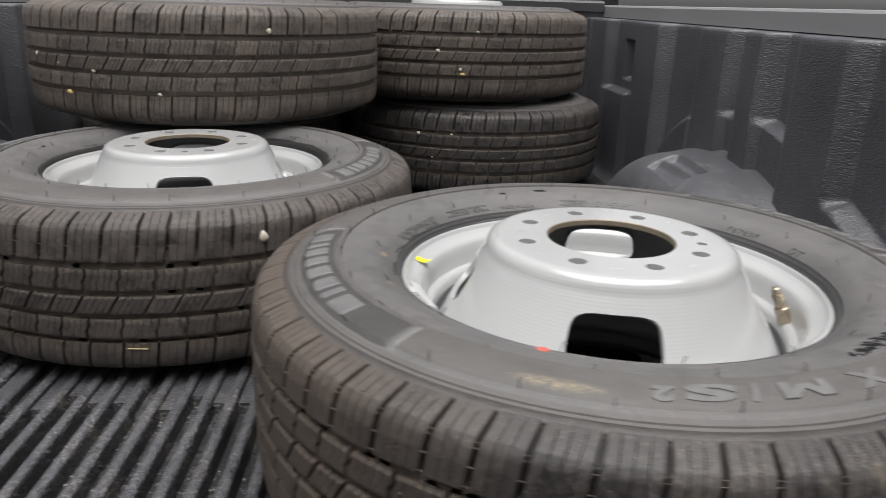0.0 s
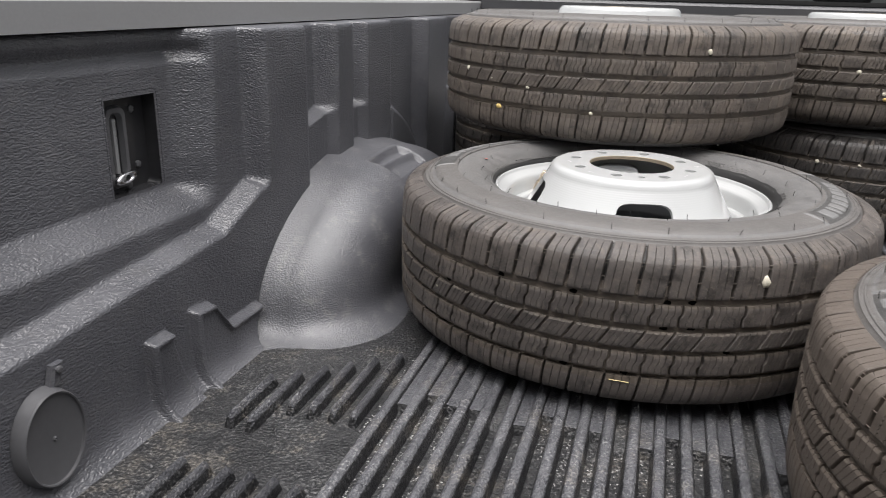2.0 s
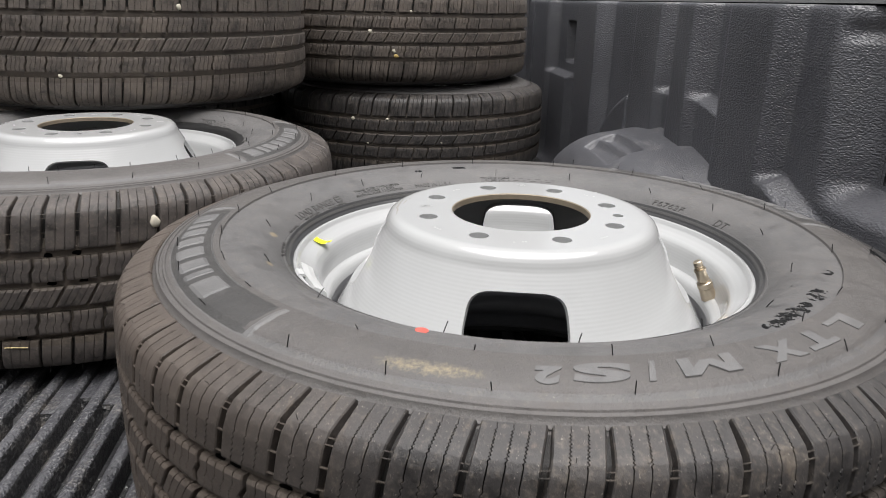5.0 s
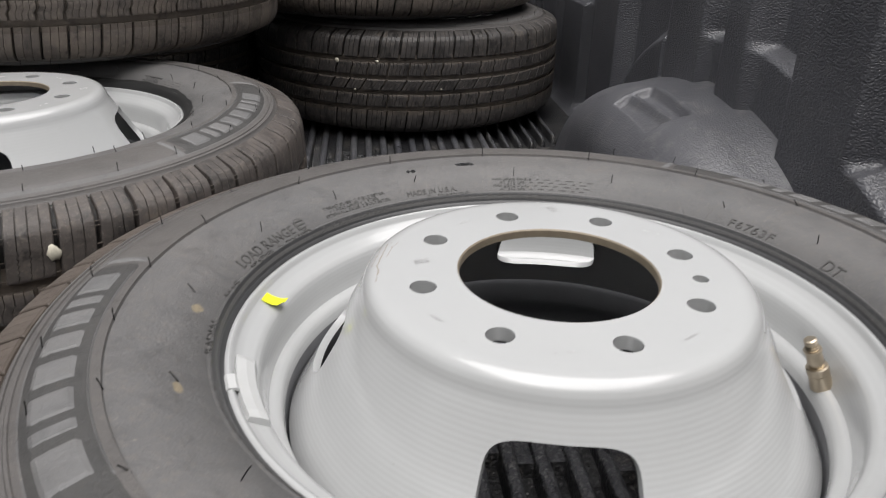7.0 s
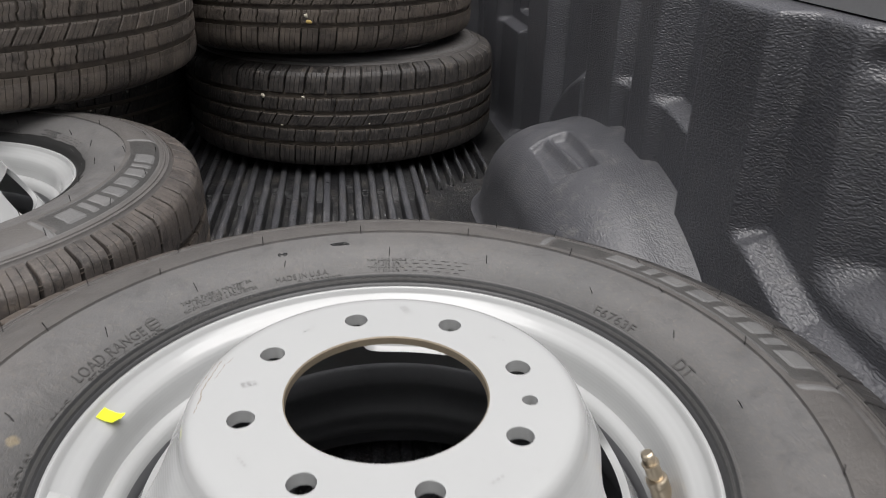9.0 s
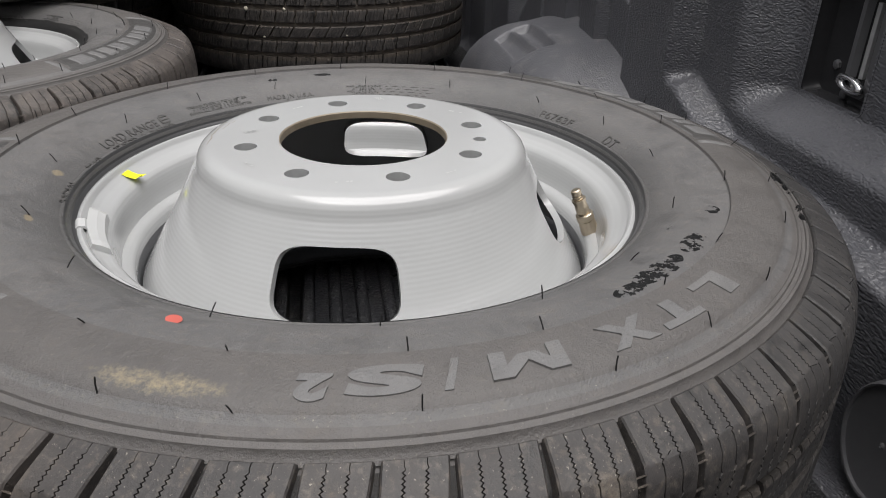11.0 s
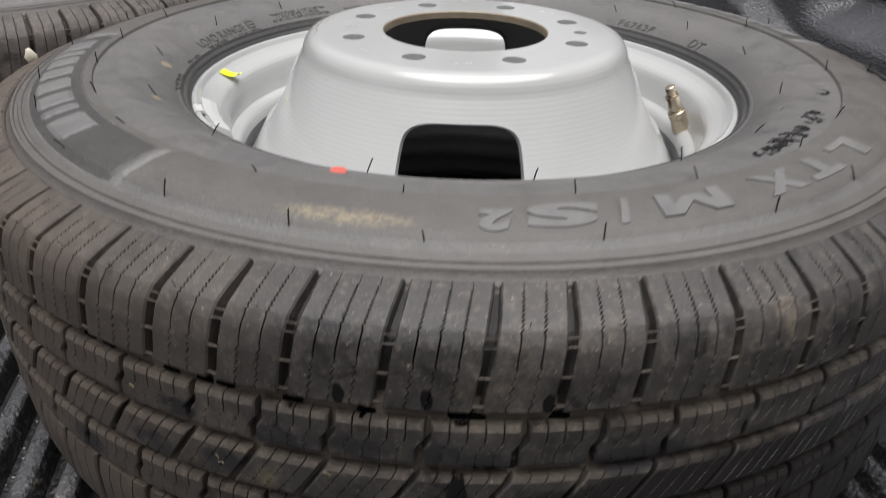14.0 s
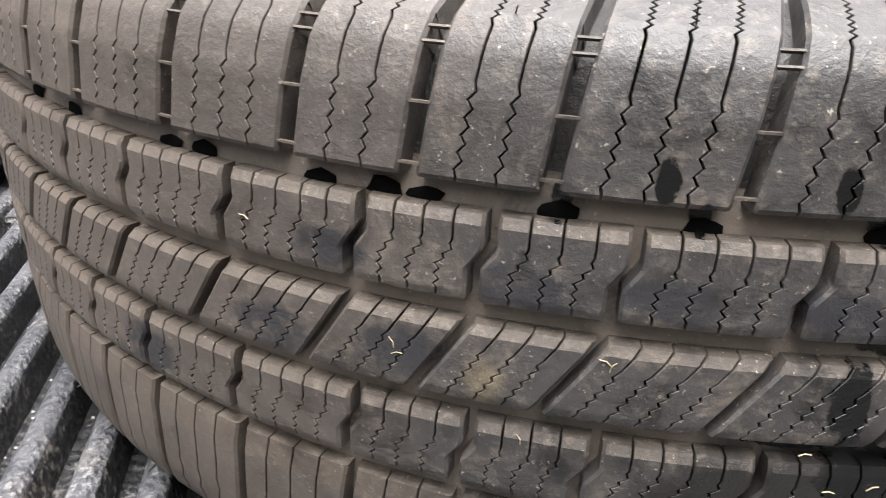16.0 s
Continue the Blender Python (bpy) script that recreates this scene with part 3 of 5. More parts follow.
tagged(new("trim_front", cap.mesh("trim_front", CAP)), "dark plastic cap along the front bulkhead", "bed rail", kind="structure")
# rear of the cab with its window opening, a tinted pane and the seats seen through it
cabw = Build()
WIN_X0, WIN_X1, WIN_Z0, WIN_Z1 = CX - 0.74, CX + 0.74, 0.556, 0.98
cabw.box((CX - 0.95, FRONT_Y + 0.09, -0.30), (CX + 0.95, FRONT_Y + 0.15, WIN_Z0))
cabw.box((CX - 0.95, FRONT_Y + 0.09, WIN_Z1), (CX + 0.95, FRONT_Y + 0.15, 1.12))
for xa, xb in ((CX - 0.95, WIN_X0), (WIN_X1, CX + 0.95)):
    cabw.box((xa, FRONT_Y + 0.09, WIN_Z0), (xb, FRONT_Y + 0.15, WIN_Z1))
tagged(new("wall_cab", cabw.mesh("wall_cab", CAB)), "dark painted rear of the truck cab with a wide window opening", "truck cab", kind="structure")
win = thing("window_rear", pose(CX, FRONT_Y + 0.12, WIN_Z0), "wide tinted rear window of the truck cab", "window", kind="structure")
pane = Build()
pane.box((-0.74, -0.003, 0.0), (0.74, 0.003, WIN_Z1 - WIN_Z0))
pane_ob = part("pane", pane.mesh("pane", GLASS), win, "grey tinted glass pane")
pane_ob.visible_shadow = False
seal = Build()
seal.box((-0.74, -0.034, -0.006), (0.74, -0.024, 0.006))
part("seal", seal.mesh("seal", BLACK), win, "black rubber window seal")
cab_floor = Build()
cab_floor.box((CX - 0.95, FRONT_Y + 0.15, -0.30), (CX + 0.95, FRONT_Y + 1.1, -0.24))
tagged(new("floor_cab", cab_floor.mesh("floor_cab", CAB)), "dark floor inside the truck cab", "truck cab", kind="structure")


def cab_seat(x):
    """Dark seat back with its head rest on two posts."""
    t = thing("cab_seat", pose(x, FRONT_Y + 0.42, -0.24), "dark cloth seat inside the truck cab", "car seat", "two cab seats")
    for name, hw, z0, z1, deep in (("seat_base", 0.25, 0.0, 0.34, 0.26), ("backrest", 0.24, 0.34, 0.76, 0.07), ("headrest", 0.11, 0.80, 0.98, 0.05)):
        c = 0.03
        b_ = Build().sweep([(-hw + c, z0), (hw - c, z0), (hw, z0 + c), (hw - c * 0.6, z1 - c), (hw - c * 1.6, z1), (-hw + c * 1.6, z1), (-hw + c * 0.6, z1 - c), (-hw, z0 + c)],
                           lambda u, w: (u, -deep, w), lambda u, w: (u, deep, w))
        part(name, b_.mesh(name, SEAT), t)
    for dx in (-0.05, 0.05):
        part("post", tube_mesh(0.006, 0.08), t, "thin steel post").matrix_basis = pose(dx, 0, 0.74)


def tube_mesh(r, h):
    return Build().add(*lathe([(0.0, 0.0), (r, 0.0), (r, h), (0.0, h)], 12)).mesh("post", CHROME, True, 40)


cab_seat(CX - 0.10)
cab_seat(CX + 0.40)
ground = Build()
ground.add([(-400, -400, -0.95), (400, -400, -0.95), (400, 400, -0.95), (-400, 400, -0.95)], [(0, 1, 2, 3)])
tagged(new("ground", ground.mesh("ground", GROUND)), "plain dark grey asphalt ground", "ground", kind="structure")


# outer panels and underside that close the bed
for side_, name_ in ((-1, "wall_outer_left"), (1, "wall_outer_right")):
    shell = Build()
    xa, xb = sorted((CX + side_ * (HALF + 0.135), CX + side_ * (HALF + 0.165)))
    shell.box((xa, REAR_Y, -0.30), (xb, FRONT_Y + 0.15, 0.512))
    tagged(new(name_, shell.mesh(name_, CAB)), "dark painted outer side panel of the truck bed", "truck body", kind="structure")
under = Build()
under.box((CX - HALF - 0.13, REAR_Y, -0.10), (CX + HALF + 0.13, FRONT_Y + 0.04, -0.04))
tagged(new("floor_underside", under.mesh("floor_underside", CAB)), "dark steel underside of the truck bed", "truck body", kind="structure")
# unseen wall, added to cut the low light from behind
blocker = Build()
blocker.box((-9, -2.9, -0.95), (9, -2.7, 1.9))
BLOCKER = plain("blocker_grey", (0.17, 0.16, 0.15), 0.9, 0, 4, 0.15)
tagged(new("wall_blocker", blocker.mesh("wall_blocker", BLOCKER)), "added unseen grey wall behind the truck that blocks low light", "wall", kind="structure")


# ---------------------------------------------------------------- wheels
# tyre section, as radius over half-width from the middle plane
SECTION = [(0.4000, 0.0), (0.3995, 0.030), (0.3990, 0.060), (0.3975, 0.085), (0.3945, 0.097), (0.3890, 0.104), (0.3800, 0.1085), (0.3700, 0.1125), (0.3632, 0.1150)]
SIDE = [(0.3640, 0.1106), (0.3618, 0.1126), (0.3598, 0.1152), (0.3592, 0.1170), (0.3575, 0.1174), (0.3568, 0.1162), (0.3545, 0.1168), (0.3538, 0.1182), (0.3520, 0.1187), (0.3512, 0.1177), (0.3480, 0.1192), (0.3430, 0.1208),
        (0.3416, 0.1226), (0.3350, 0.1250), (0.3200, 0.1278), (0.3034, 0.1287), (0.3027, 0.1264), (0.2850, 0.1260), (0.2700, 0.1220), (0.2560, 0.1150), (0.2475, 0.1092), (0.2450, 0.1075), (0.2436, 0.1080), (0.2418, 0.1072), (0.2402, 0.1052), (0.2390, 0.1018), (0.2380, 0.0960), (0.2330, 0.0880), (0.2300, 0.0850)]
GROOVE_DEPTH = 0.0090
WORN_DEPTH = 0.0068
# rib bands along the section from its middle: the middle rib, the two beside it, the two shoulders
RIBS_HIGH = ((-0.0030, 0.0225), (0.0300, 0.0555), (-0.0360, -0.0105), (0.0635, 0.150), (-0.150, -0.0435))
RIBS_EVEN = ((-0.0125, 0.0125), (0.0215, 0.0490), (-0.0490, -0.0215), (0.0600, 0.150), (-0.150, -0.0590))
RIBS_LOW = ((-0.0205, 0.0055), (0.0135, 0.0430), (-0.0560, -0.0280), (0.0525, 0.150), (-0.150, -0.0640))


def section_at(u):
    """Radius, half-width and outward normal at a length u along the section."""
    sgn, u = (1, u) if u >= 0 else (-1, -u)
    left = u
    for (r0, w0), (r1, w1) in zip(SECTION, SECTION[1:]):
        seg = math.hypot(r1 - r0, w1 - w0)
        if left <= seg or (r1, w1) == SECTION[-1]:
            f = min(left / seg, 1.0)
            tr, tw = (r1 - r0) / seg, (w1 - w0) / seg
            return r0 + f * (r1 - r0), sgn * (w0 + f * (w1 - w0)), tw, -tr * sgn
        left -= seg


SECTION_LENGTH = sum(math.hypot(b[0] - a[0], b[1] - a[1]) for a, b in zip(SECTION, SECTION[1:]))


def tread_block(name, u0, u1, degrees, slices, edge, zig, shoulder=False, rubber=TREAD):
    """One tread block centred on angle 0. edge(f): how its ends lean, as a length, at f of the way across; zig: the depth of its sipes' zigzag."""
    b = Build()
    arc = radians(degrees) * TYRE_R
    # stations across the block, each with the side step of its sipes
    if shoulder:
        rows_at = [(0.0, 0.0), (0.02, 0.0)] + [(0.05 + 0.032 * i, zig * (1 if i % 2 else -1)) for i in range(10)]
        rows_at += [(0.37, 0.0), (0.45, 0.0), (0.50, 0.0), (0.545, 0.0), (0.575, 0.0)] + [(0.60 + 0.0185 * i, 0.9 * zig * (1 if i % 2 else -1)) for i in range(18)] + [(0.945, 0.0), (0.985, 0.0), (1.0, 0.0)]
    else:
        rows_at = [(0.0, 0.0), (0.10, 0.0)] + [(0.14 + 0.062 * i, zig * (1 if i % 2 else -1)) for i in range(9)] + [(0.70, 0.0), (0.89, 0.0), (1.0, 0.0)]
    n = len(rows_at) - 1

    def gap_at(f):
        """Width of the cross groove: on a shoulder it narrows to a slit towards the sidewall."""
        if not shoulder:
            return 0.0036
        t = min(max((f - 0.66) / 0.34, 0.0), 1.0)
        return 0.0050 - 0.0016 * t * t * (3 - 2 * t)

    for s in range(slices):
        rows = []
        for i, (f, wob) in enumerate(rows_at):
            u = u0 + (u1 - u0) * f
            gap = gap_at(f)
            width = (arc - gap) / slices
            r, w, nr, nw = section_at(u)
            cut = 0.00034 if f < 0.9 or not shoulder else 0.00012
            left = -arc / 2 + gap / 2 + s * width + (cut + wob if s else 0.0) + edge(f)
            right = -arc / 2 + gap / 2 + (s + 1) * width - (cut - wob if s < slices - 1 else 0.0) + edge(f)
            depth, draft = GROOVE_DEPTH, 0.0006
            if shoulder:
                draft = 0.0006
                if f > 0.55:
                    depth = GROOVE_DEPTH * (1 - 0.40 * (f - 0.55) / 0.45)
            cham_l, cham_r = (0.0010 if s == 0 else 0.0002), (0.0010 if s == slices - 1 else 0.0002)
            end = 0.0 if i not in (0, n) else (0.0008 if shoulder or i == 0 else 0.0016)
            if shoulder and i == n:
                end = 0.0016
            row = []
            for t, dn in ((left - (draft if s == 0 else 0.0), -depth), (left, -cham_l - end), (left + cham_l, -end), (right - cham_r, -end), (right, -cham_r - end), (right + (draft if s == slices - 1 else 0.0), -depth)):
                rr, ww = r + nr * dn, w + nw * dn
                a = t / TYRE_R
                row.append((rr * math.cos(a), rr * math.sin(a), ww))
            rows.append(row)
        k = 6
        vs = [p for row in rows for p in row]
        fs = [(i * k + j, i * k + j + 1, (i + 1) * k + j + 1, (i + 1) * k + j) for i in range(n) for j in range(k - 1)]
        fs += [tuple(range(k)), tuple(n * k + j for j in range(k))[::-1]]
        b.add(vs, fs)
    bevel = [] if shoulder else [s * (n * 5 + 2) + (n - 1) * 5 + j for s in range(slices) for j in range(5)]
    flash_from = len(b.f)
    if shoulder:
        # thin moulding flash across the groove beside the block
        for f in (0.05, 0.28, 0.50, 0.56):
            r, w, nr, nw = section_at(u0 + (u1 - u0) * f)
            vs = []
            gap = gap_at(f)
            for t in (arc / 2 - gap / 2 + edge(f) - 0.0005, arc / 2 + gap / 2 + edge(f) + 0.0005):
                for dn, dw in ((-0.0004, -0.00032), (-0.0004, 0.00032), (-0.0018, 0.00032), (-0.0018, -0.00032)):
                    rr, ww, a = r + nr * dn - nw * dw, w + nw * dn + nr * dw, t / TYRE_R
                    vs.append((rr * math.cos(a), rr * math.sin(a), ww))
            b.add(vs, [(0, 1, 5, 4), (1, 2, 6, 5), (2, 3, 7, 6), (3, 0, 4, 7)])
    me = b.mesh(name, rubber, True, 28)
    me.materials.append(TREAD_RIM if rubber is TREAD else TREAD_EDGE)
    for p in me.polygons:
        if abs(p.normal.z) > 0.8 and len(p.vertices) == 6 or p.index >= flash_from:
            p.material_index = 1
    for i in bevel:
        me.polygons[i].material_index = 1
    return me


def carcass_mesh():
    """Groove floors, both sidewalls and the inside of the tyre."""
    n = 28
    outer = []
    for i in range(-n, n + 1):
        r, w, nr, nw = section_at(SECTION_LENGTH * i / n)
        d = GROOVE_DEPTH * (1 if abs(i) < n * 0.72 else 1 - 0.42 * (abs(i) / n - 0.72) / 0.28)
        # the grooves round the tyre are worn shallower than the slots of the shoulders
        if abs(i) <= 12:
            d = WORN_DEPTH
        outer.append((r - nr * d, w - nw * d))
    side = [(r, w) for r, w in SIDE]
    prof = [(r, -w) for r, w in reversed(side)] + outer + side
    inner = [(r - 0.013, w * 0.88) for r, w in ((0.243, 0.098), (0.29, 0.125), (0.34, 0.122), (0.372, 0.1), (0.385, 0.05), (0.385, -0.05), (0.372, -0.1), (0.34, -0.122), (0.29, -0.125), (0.243, -0.098))]
    v, f = lathe(prof + inner, 180, True)
    me = Build().add(v, f).mesh("tire", SIDEWALL, True, 40)
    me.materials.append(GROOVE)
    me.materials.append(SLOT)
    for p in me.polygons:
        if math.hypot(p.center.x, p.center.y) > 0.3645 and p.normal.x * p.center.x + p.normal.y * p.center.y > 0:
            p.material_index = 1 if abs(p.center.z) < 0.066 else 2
    return me


def hub_disc_mesh():
    """Dished disc with eight stud holes, one locating hole and four hand holes; the hub face is at z = 0."""
    b = Build()

    def ring_patch(point, cu, cv, hu, hv, hole, per, side, rings=3, depth=0.010):
        """point(u, v, dn) maps the patch, half-size hu by hv with per and side steps along its edges; hole(angle) gives the hole's outline."""
        loop = [(-1, 1 - 2 * i / side) for i in range(side)] + [(-1 + 2 * i / per, -1) for i in range(per)]
        loop += [(1, -1 + 2 * i / side) for i in range(side)] + [(1 - 2 * i / per, 1) for i in range(per)]
        out = []
        for m_ in range(rings + 1):
            g = m_ / rings
            for eu, ev in loop:
                hu_, hv_ = hole(math.atan2(ev * hv, eu * hu))
                out.append((cu + eu * hu + (hu_ - eu * hu) * g, cv + ev * hv + (hv_ - ev * hv) * g))
        k = len(loop)
        vs = [point(u, v, 0.0) for u, v in out]
        last = out[-k:]
        vs += [point(u, v, depth * 0.12) for u, v in last] + [point(u, v, depth) for u, v in last]
        b.add(vs, [(m_ * k + i, m_ * k + (i + 1) % k, (m_ + 1) * k + (i + 1) % k, (m_ + 1) * k + i) for m_ in range(rings + 2) for i in range(k)])

    # hub face: stud sectors and blank sectors in turn, one of these with a small locating hole
    r0, r1 = 0.0722, 0.1265
    mid, half = (r0 + r1) / 2 - 0.1, (r1 - r0) / 2 - 0.002
    for i in range(16):
        ang = radians(22.5 * i)

        def on_face(u, v, dn, ang=ang):
            a, r = ang + u / 0.1, 0.1 + v
            return (r * math.cos(a), r * math.sin(a), -dn)

        if i % 2 or i == 0:
            size = 0.0093 if i else 0.0056

            def stud(t, size=size):
                return (size * math.cos(t), size * math.sin(t) - mid)
            ring_patch(on_face, 0, mid, radians(11.25) * 0.1, half, stud, 8, 8)
        else:
            vs = [on_face(radians(11.25) * 0.1 * (-1 + q / 4), mid + e * half, 0) for q in range(9) for e in (-1, 1)]
            b.add(vs, [(2 * q, 2 * q + 2, 2 * q + 3, 2 * q + 1) for q in range(8)])
    # bore wall and the rounded shoulder of the disc
    b.add(*lathe([(r0, 0.0), (r0 + 0.002, 0.0)], 128))
    b.add(*lathe([(r1 - 0.002, 0.0), (r1, 0.0)], 128))
    b.add(*lathe([(r0, 0.0), (0.0712, -0.001), (0.0708, -0.0065), (0.0715, -0.0070)], 128))
    b.add(*lathe([(r1, 0.0), (0.1295, -0.0003), (0.1325, -0.0010), (0.1353, -0.0024), (0.1377, -0.0048), (0.1397, -0.0084), (0.1409, -0.0117), (0.1420, -0.0150)], 128))
    # conical flank, four sectors with a hand hole each
    za, zb, ra, rb = -0.015, -0.112, 0.1420, 0.197
    length = math.hypot(zb - za, rb - ra)
    nr, nz = -(zb - za) / length, (rb - ra) / length
    for i in range(4):
        ang = radians(90 * i)

        def on_cone(u, v, dn, ang=ang):
            f_ = 0.5 + v / length
            r, z = ra + (rb - ra) * f_ - nr * dn, za + (zb - za) * f_ - nz * dn
            a = ang + u / 0.17
            return (r * math.cos(a), r * math.sin(a), z)

        def window(t):
            c, s = math.cos(t), math.sin(t)
            q = (abs(c / 0.0475) ** 4.0 + abs(s / 0.0280) ** 4.0) ** (-1 / 4.0)
            return (c * q, s * q - 0.009)
        ring_patch(on_cone, 0, 0, radians(45) * 0.17, length / 2, window, 32, 24, 6, 0.006)
    me = b.mesh("hub_disc", PAINT, True)
    bm = bmesh.new()
    bm.from_mesh(me)
    bmesh.ops.remove_doubles(bm, verts=bm.verts, dist=0.0002)
    bmesh.ops.recalc_face_normals(bm, faces=bm.faces)
    bm.to_mesh(me)
    bm.free()
    me.materials.append(BARE)
    for p in me.polygons:
        if p.center.z < -0.0004 and math.hypot(p.center.x, p.center.y) < 0.0722:
            p.material_index = 1
    me.shade_smooth()
    me.set_sharp_from_angle(angle=radians(38))
    return me


def rim_mesh():
    # lip, broad sloping band, steep wall, crease, inner ledge, well with two pressed rings, far flange, and back outside
    prof = [(0.2355, -0.0500), (0.2362, -0.0465), (0.2347, -0.0440), (0.2322, -0.0436), (0.2306, -0.0450), (0.2300, -0.0478), (0.2286, -0.0497), (0.2240, -0.0533), (0.2190, -0.0566), (0.2156, -0.0590), (0.2138, -0.0618), (0.2124, -0.0670),
            (0.2110, -0.0760), (0.2101, -0.0838), (0.2092, -0.0866), (0.2074, -0.0868), (0.2045, -0.0880), (0.2016, -0.0905), (0.2001, -0.0945), (0.1992, -0.1010), (0.1985, -0.1300), (0.1950, -0.1340), (0.1950, -0.1400), (0.1985, -0.1440),
            (0.1982, -0.1660), (0.1946, -0.1700), (0.1946, -0.1770), (0.1980, -0.1810), (0.1980, -0.1900), (0.2000, -0.2000), (0.2100, -0.2080), (0.2150, -0.2150), (0.2190, -0.2280), (0.2250, -0.2360), (0.2335, -0.2400), (0.2355, -0.2370), (0.2300, -0.2300), (0.2220, -0.2150), (0.2180, -0.2050), (0.2030, -0.1940),
            (0.2020, -0.1280), (0.2060, -0.1060), (0.2160, -0.0960), (0.2170, -0.0700), (0.2300, -0.0600)]
    me = Build().add(*lathe(prof, 128, True)).mesh("rim", PAINT, True, 50)
    me.materials.append(BARREL_SHADE)
    for p in me.polygons:
        if p.center.z < -0.114:
            p.material_index = 1
    return me


DISC, BARREL, CARCASS = hub_disc_mesh(), rim_mesh(), carcass_mesh()


def lean_straight(k):
    return lambda f: k * (f - 0.5)


def lean_step(k):
    return lambda f: k * (0.5 if f > 0.62 else (-0.5 if f < 0.38 else (f - 0.5) / 0.24))


PITCHES = (6.63, 5.37)


def block_set(ribs, deg, rubber):
    more = 1 if deg > 6 else 0
    return (
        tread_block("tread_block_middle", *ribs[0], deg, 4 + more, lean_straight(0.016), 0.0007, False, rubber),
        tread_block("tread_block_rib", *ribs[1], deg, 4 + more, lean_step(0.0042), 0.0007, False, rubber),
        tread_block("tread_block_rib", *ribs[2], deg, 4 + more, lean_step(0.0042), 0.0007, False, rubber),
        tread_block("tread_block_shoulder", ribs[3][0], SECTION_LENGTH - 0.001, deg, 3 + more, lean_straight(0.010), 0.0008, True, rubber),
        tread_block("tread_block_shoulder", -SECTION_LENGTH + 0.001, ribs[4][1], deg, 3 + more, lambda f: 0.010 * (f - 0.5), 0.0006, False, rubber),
    )


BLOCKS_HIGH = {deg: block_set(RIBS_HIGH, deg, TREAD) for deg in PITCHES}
BLOCKS_EVEN = {deg: block_set(RIBS_EVEN, deg, TREAD_MUDDY_LIT) for deg in PITCHES}
# same ribs in the darker rubber: shade of the lower wheels in the colour
BLOCKS_SHADED = {deg: block_set(RIBS_EVEN, deg, TREAD) for deg in PITCHES}
BLOCKS_LOW = {deg: block_set(RIBS_LOW, deg, TREAD_DUSTY_LIT) for deg in PITCHES}
RING_SHIFT = (0.8, 2.4, 2.0, 0.0, 1.2)
HUB_UP = 0.142      # hub face over the tyre's middle plane


CARCASS_MARKED = CARCASS.copy()
CARCASS_MARKED.materials[0] = SIDEWALL_MARKED


def make_wheel(m, disc_turn, tire_turn, label, carcass=CARCASS, blocks=BLOCKS_EVEN):
    """A grey steel dual wheel with its mounted tyre, lying flat; m stands on its support."""
    w = thing("truck_wheel", m, label, "wheel", "six lying truck wheels")
    tire = part("tire", carcass, w, "black all-season truck tyre with ribbed tread")
    tire.matrix_basis = pose(0, 0, TYRE_C, 0, 0, tire_turn)
    for ring in range(5):
        a = -129.7 + RING_SHIFT[ring]
        for i in range(60):
            deg = PITCHES[0] if i % 4 in (0, 3) else PITCHES[1]
            block = part("tread_block", blocks[deg][ring], tire)
            block.matrix_basis = pose(0, 0, 0, 0, 0, a + deg / 2)
            a += deg
    rim = part("rim", BARREL, w, "light grey painted steel rim")
    rim.matrix_basis = pose(0, 0, TYRE_C + HUB_UP, 0, 0, disc_turn)
    disc = part("hub_disc", DISC, rim)
    disc.matrix_basis = pose(0, 0, 0, 0, 0, 0)
    return w, tire, rim


LYING = FLOOR
wheel_a = make_wheel(pose(0, 0, LYING), -11.6, 0.0, "grey steel dual truck wheel with a scuffed tyre lying on ribs", CARCASS_MARKED, BLOCKS_HIGH)
wheel_b = make_wheel(pose(-0.62, 0.537, LYING), -77.7, -33.0, "grey steel dual truck wheel with tyre lying beside the wheel housing", CARCASS, BLOCKS_LOW)
wheel_d = make_wheel(pose(-0.815, 1.58, LYING), 20.0, 40.0, "truck wheel lying on the bed floor under another wheel", CARCASS, BLOCKS_SHADED)
wheel_f = make_wheel(pose(-0.02, 1.575, LYING), 50.0, 100.0, "truck wheel lying at the front bulkhead under a second wheel", CARCASS, BLOCKS_SHADED)
wheel_c = make_wheel(pose(-0.705, 1.093, LYING + 0.257), 10.0, 160.0, "truck wheel stacked across two lying wheels, muddy tread")
wheel_e = make_wheel(pose(-0.08, 1.58, LYING + 0.257), 33.0, 220.0, "truck wheel stacked on top of another at the bulkhead")


# ---------------------------------------------------------------- marks and fittings of the wheels
SIDE_R = np.array([p[0] for p in SIDE])[::-1]
SIDE_W = np.array([p[1] for p in SIDE])[::-1]


def on_side(r, degrees, lift=0.0):
    """A point on the upper sidewall, in the tyre's own space."""
    a = radians(degrees)
    return (r * math.cos(a), r * math.sin(a), float(np.interp(r, SIDE_R, SIDE_W)) + lift)


LETTER = rubber_material("lettering_rubber", (0.148, 0.148, 0.149), (0.172, 0.168, 0.165), 0.1)
PLATE_SOFT = rubber_material("small_letter_rubber", (0.085, 0.084, 0.083), (0.10, 0.097, 0.094), 0.05)
PLATE = rubber_material("plate_rubber", (0.055, 0.054, 0.053), (0.072, 0.069, 0.066), 0.05)


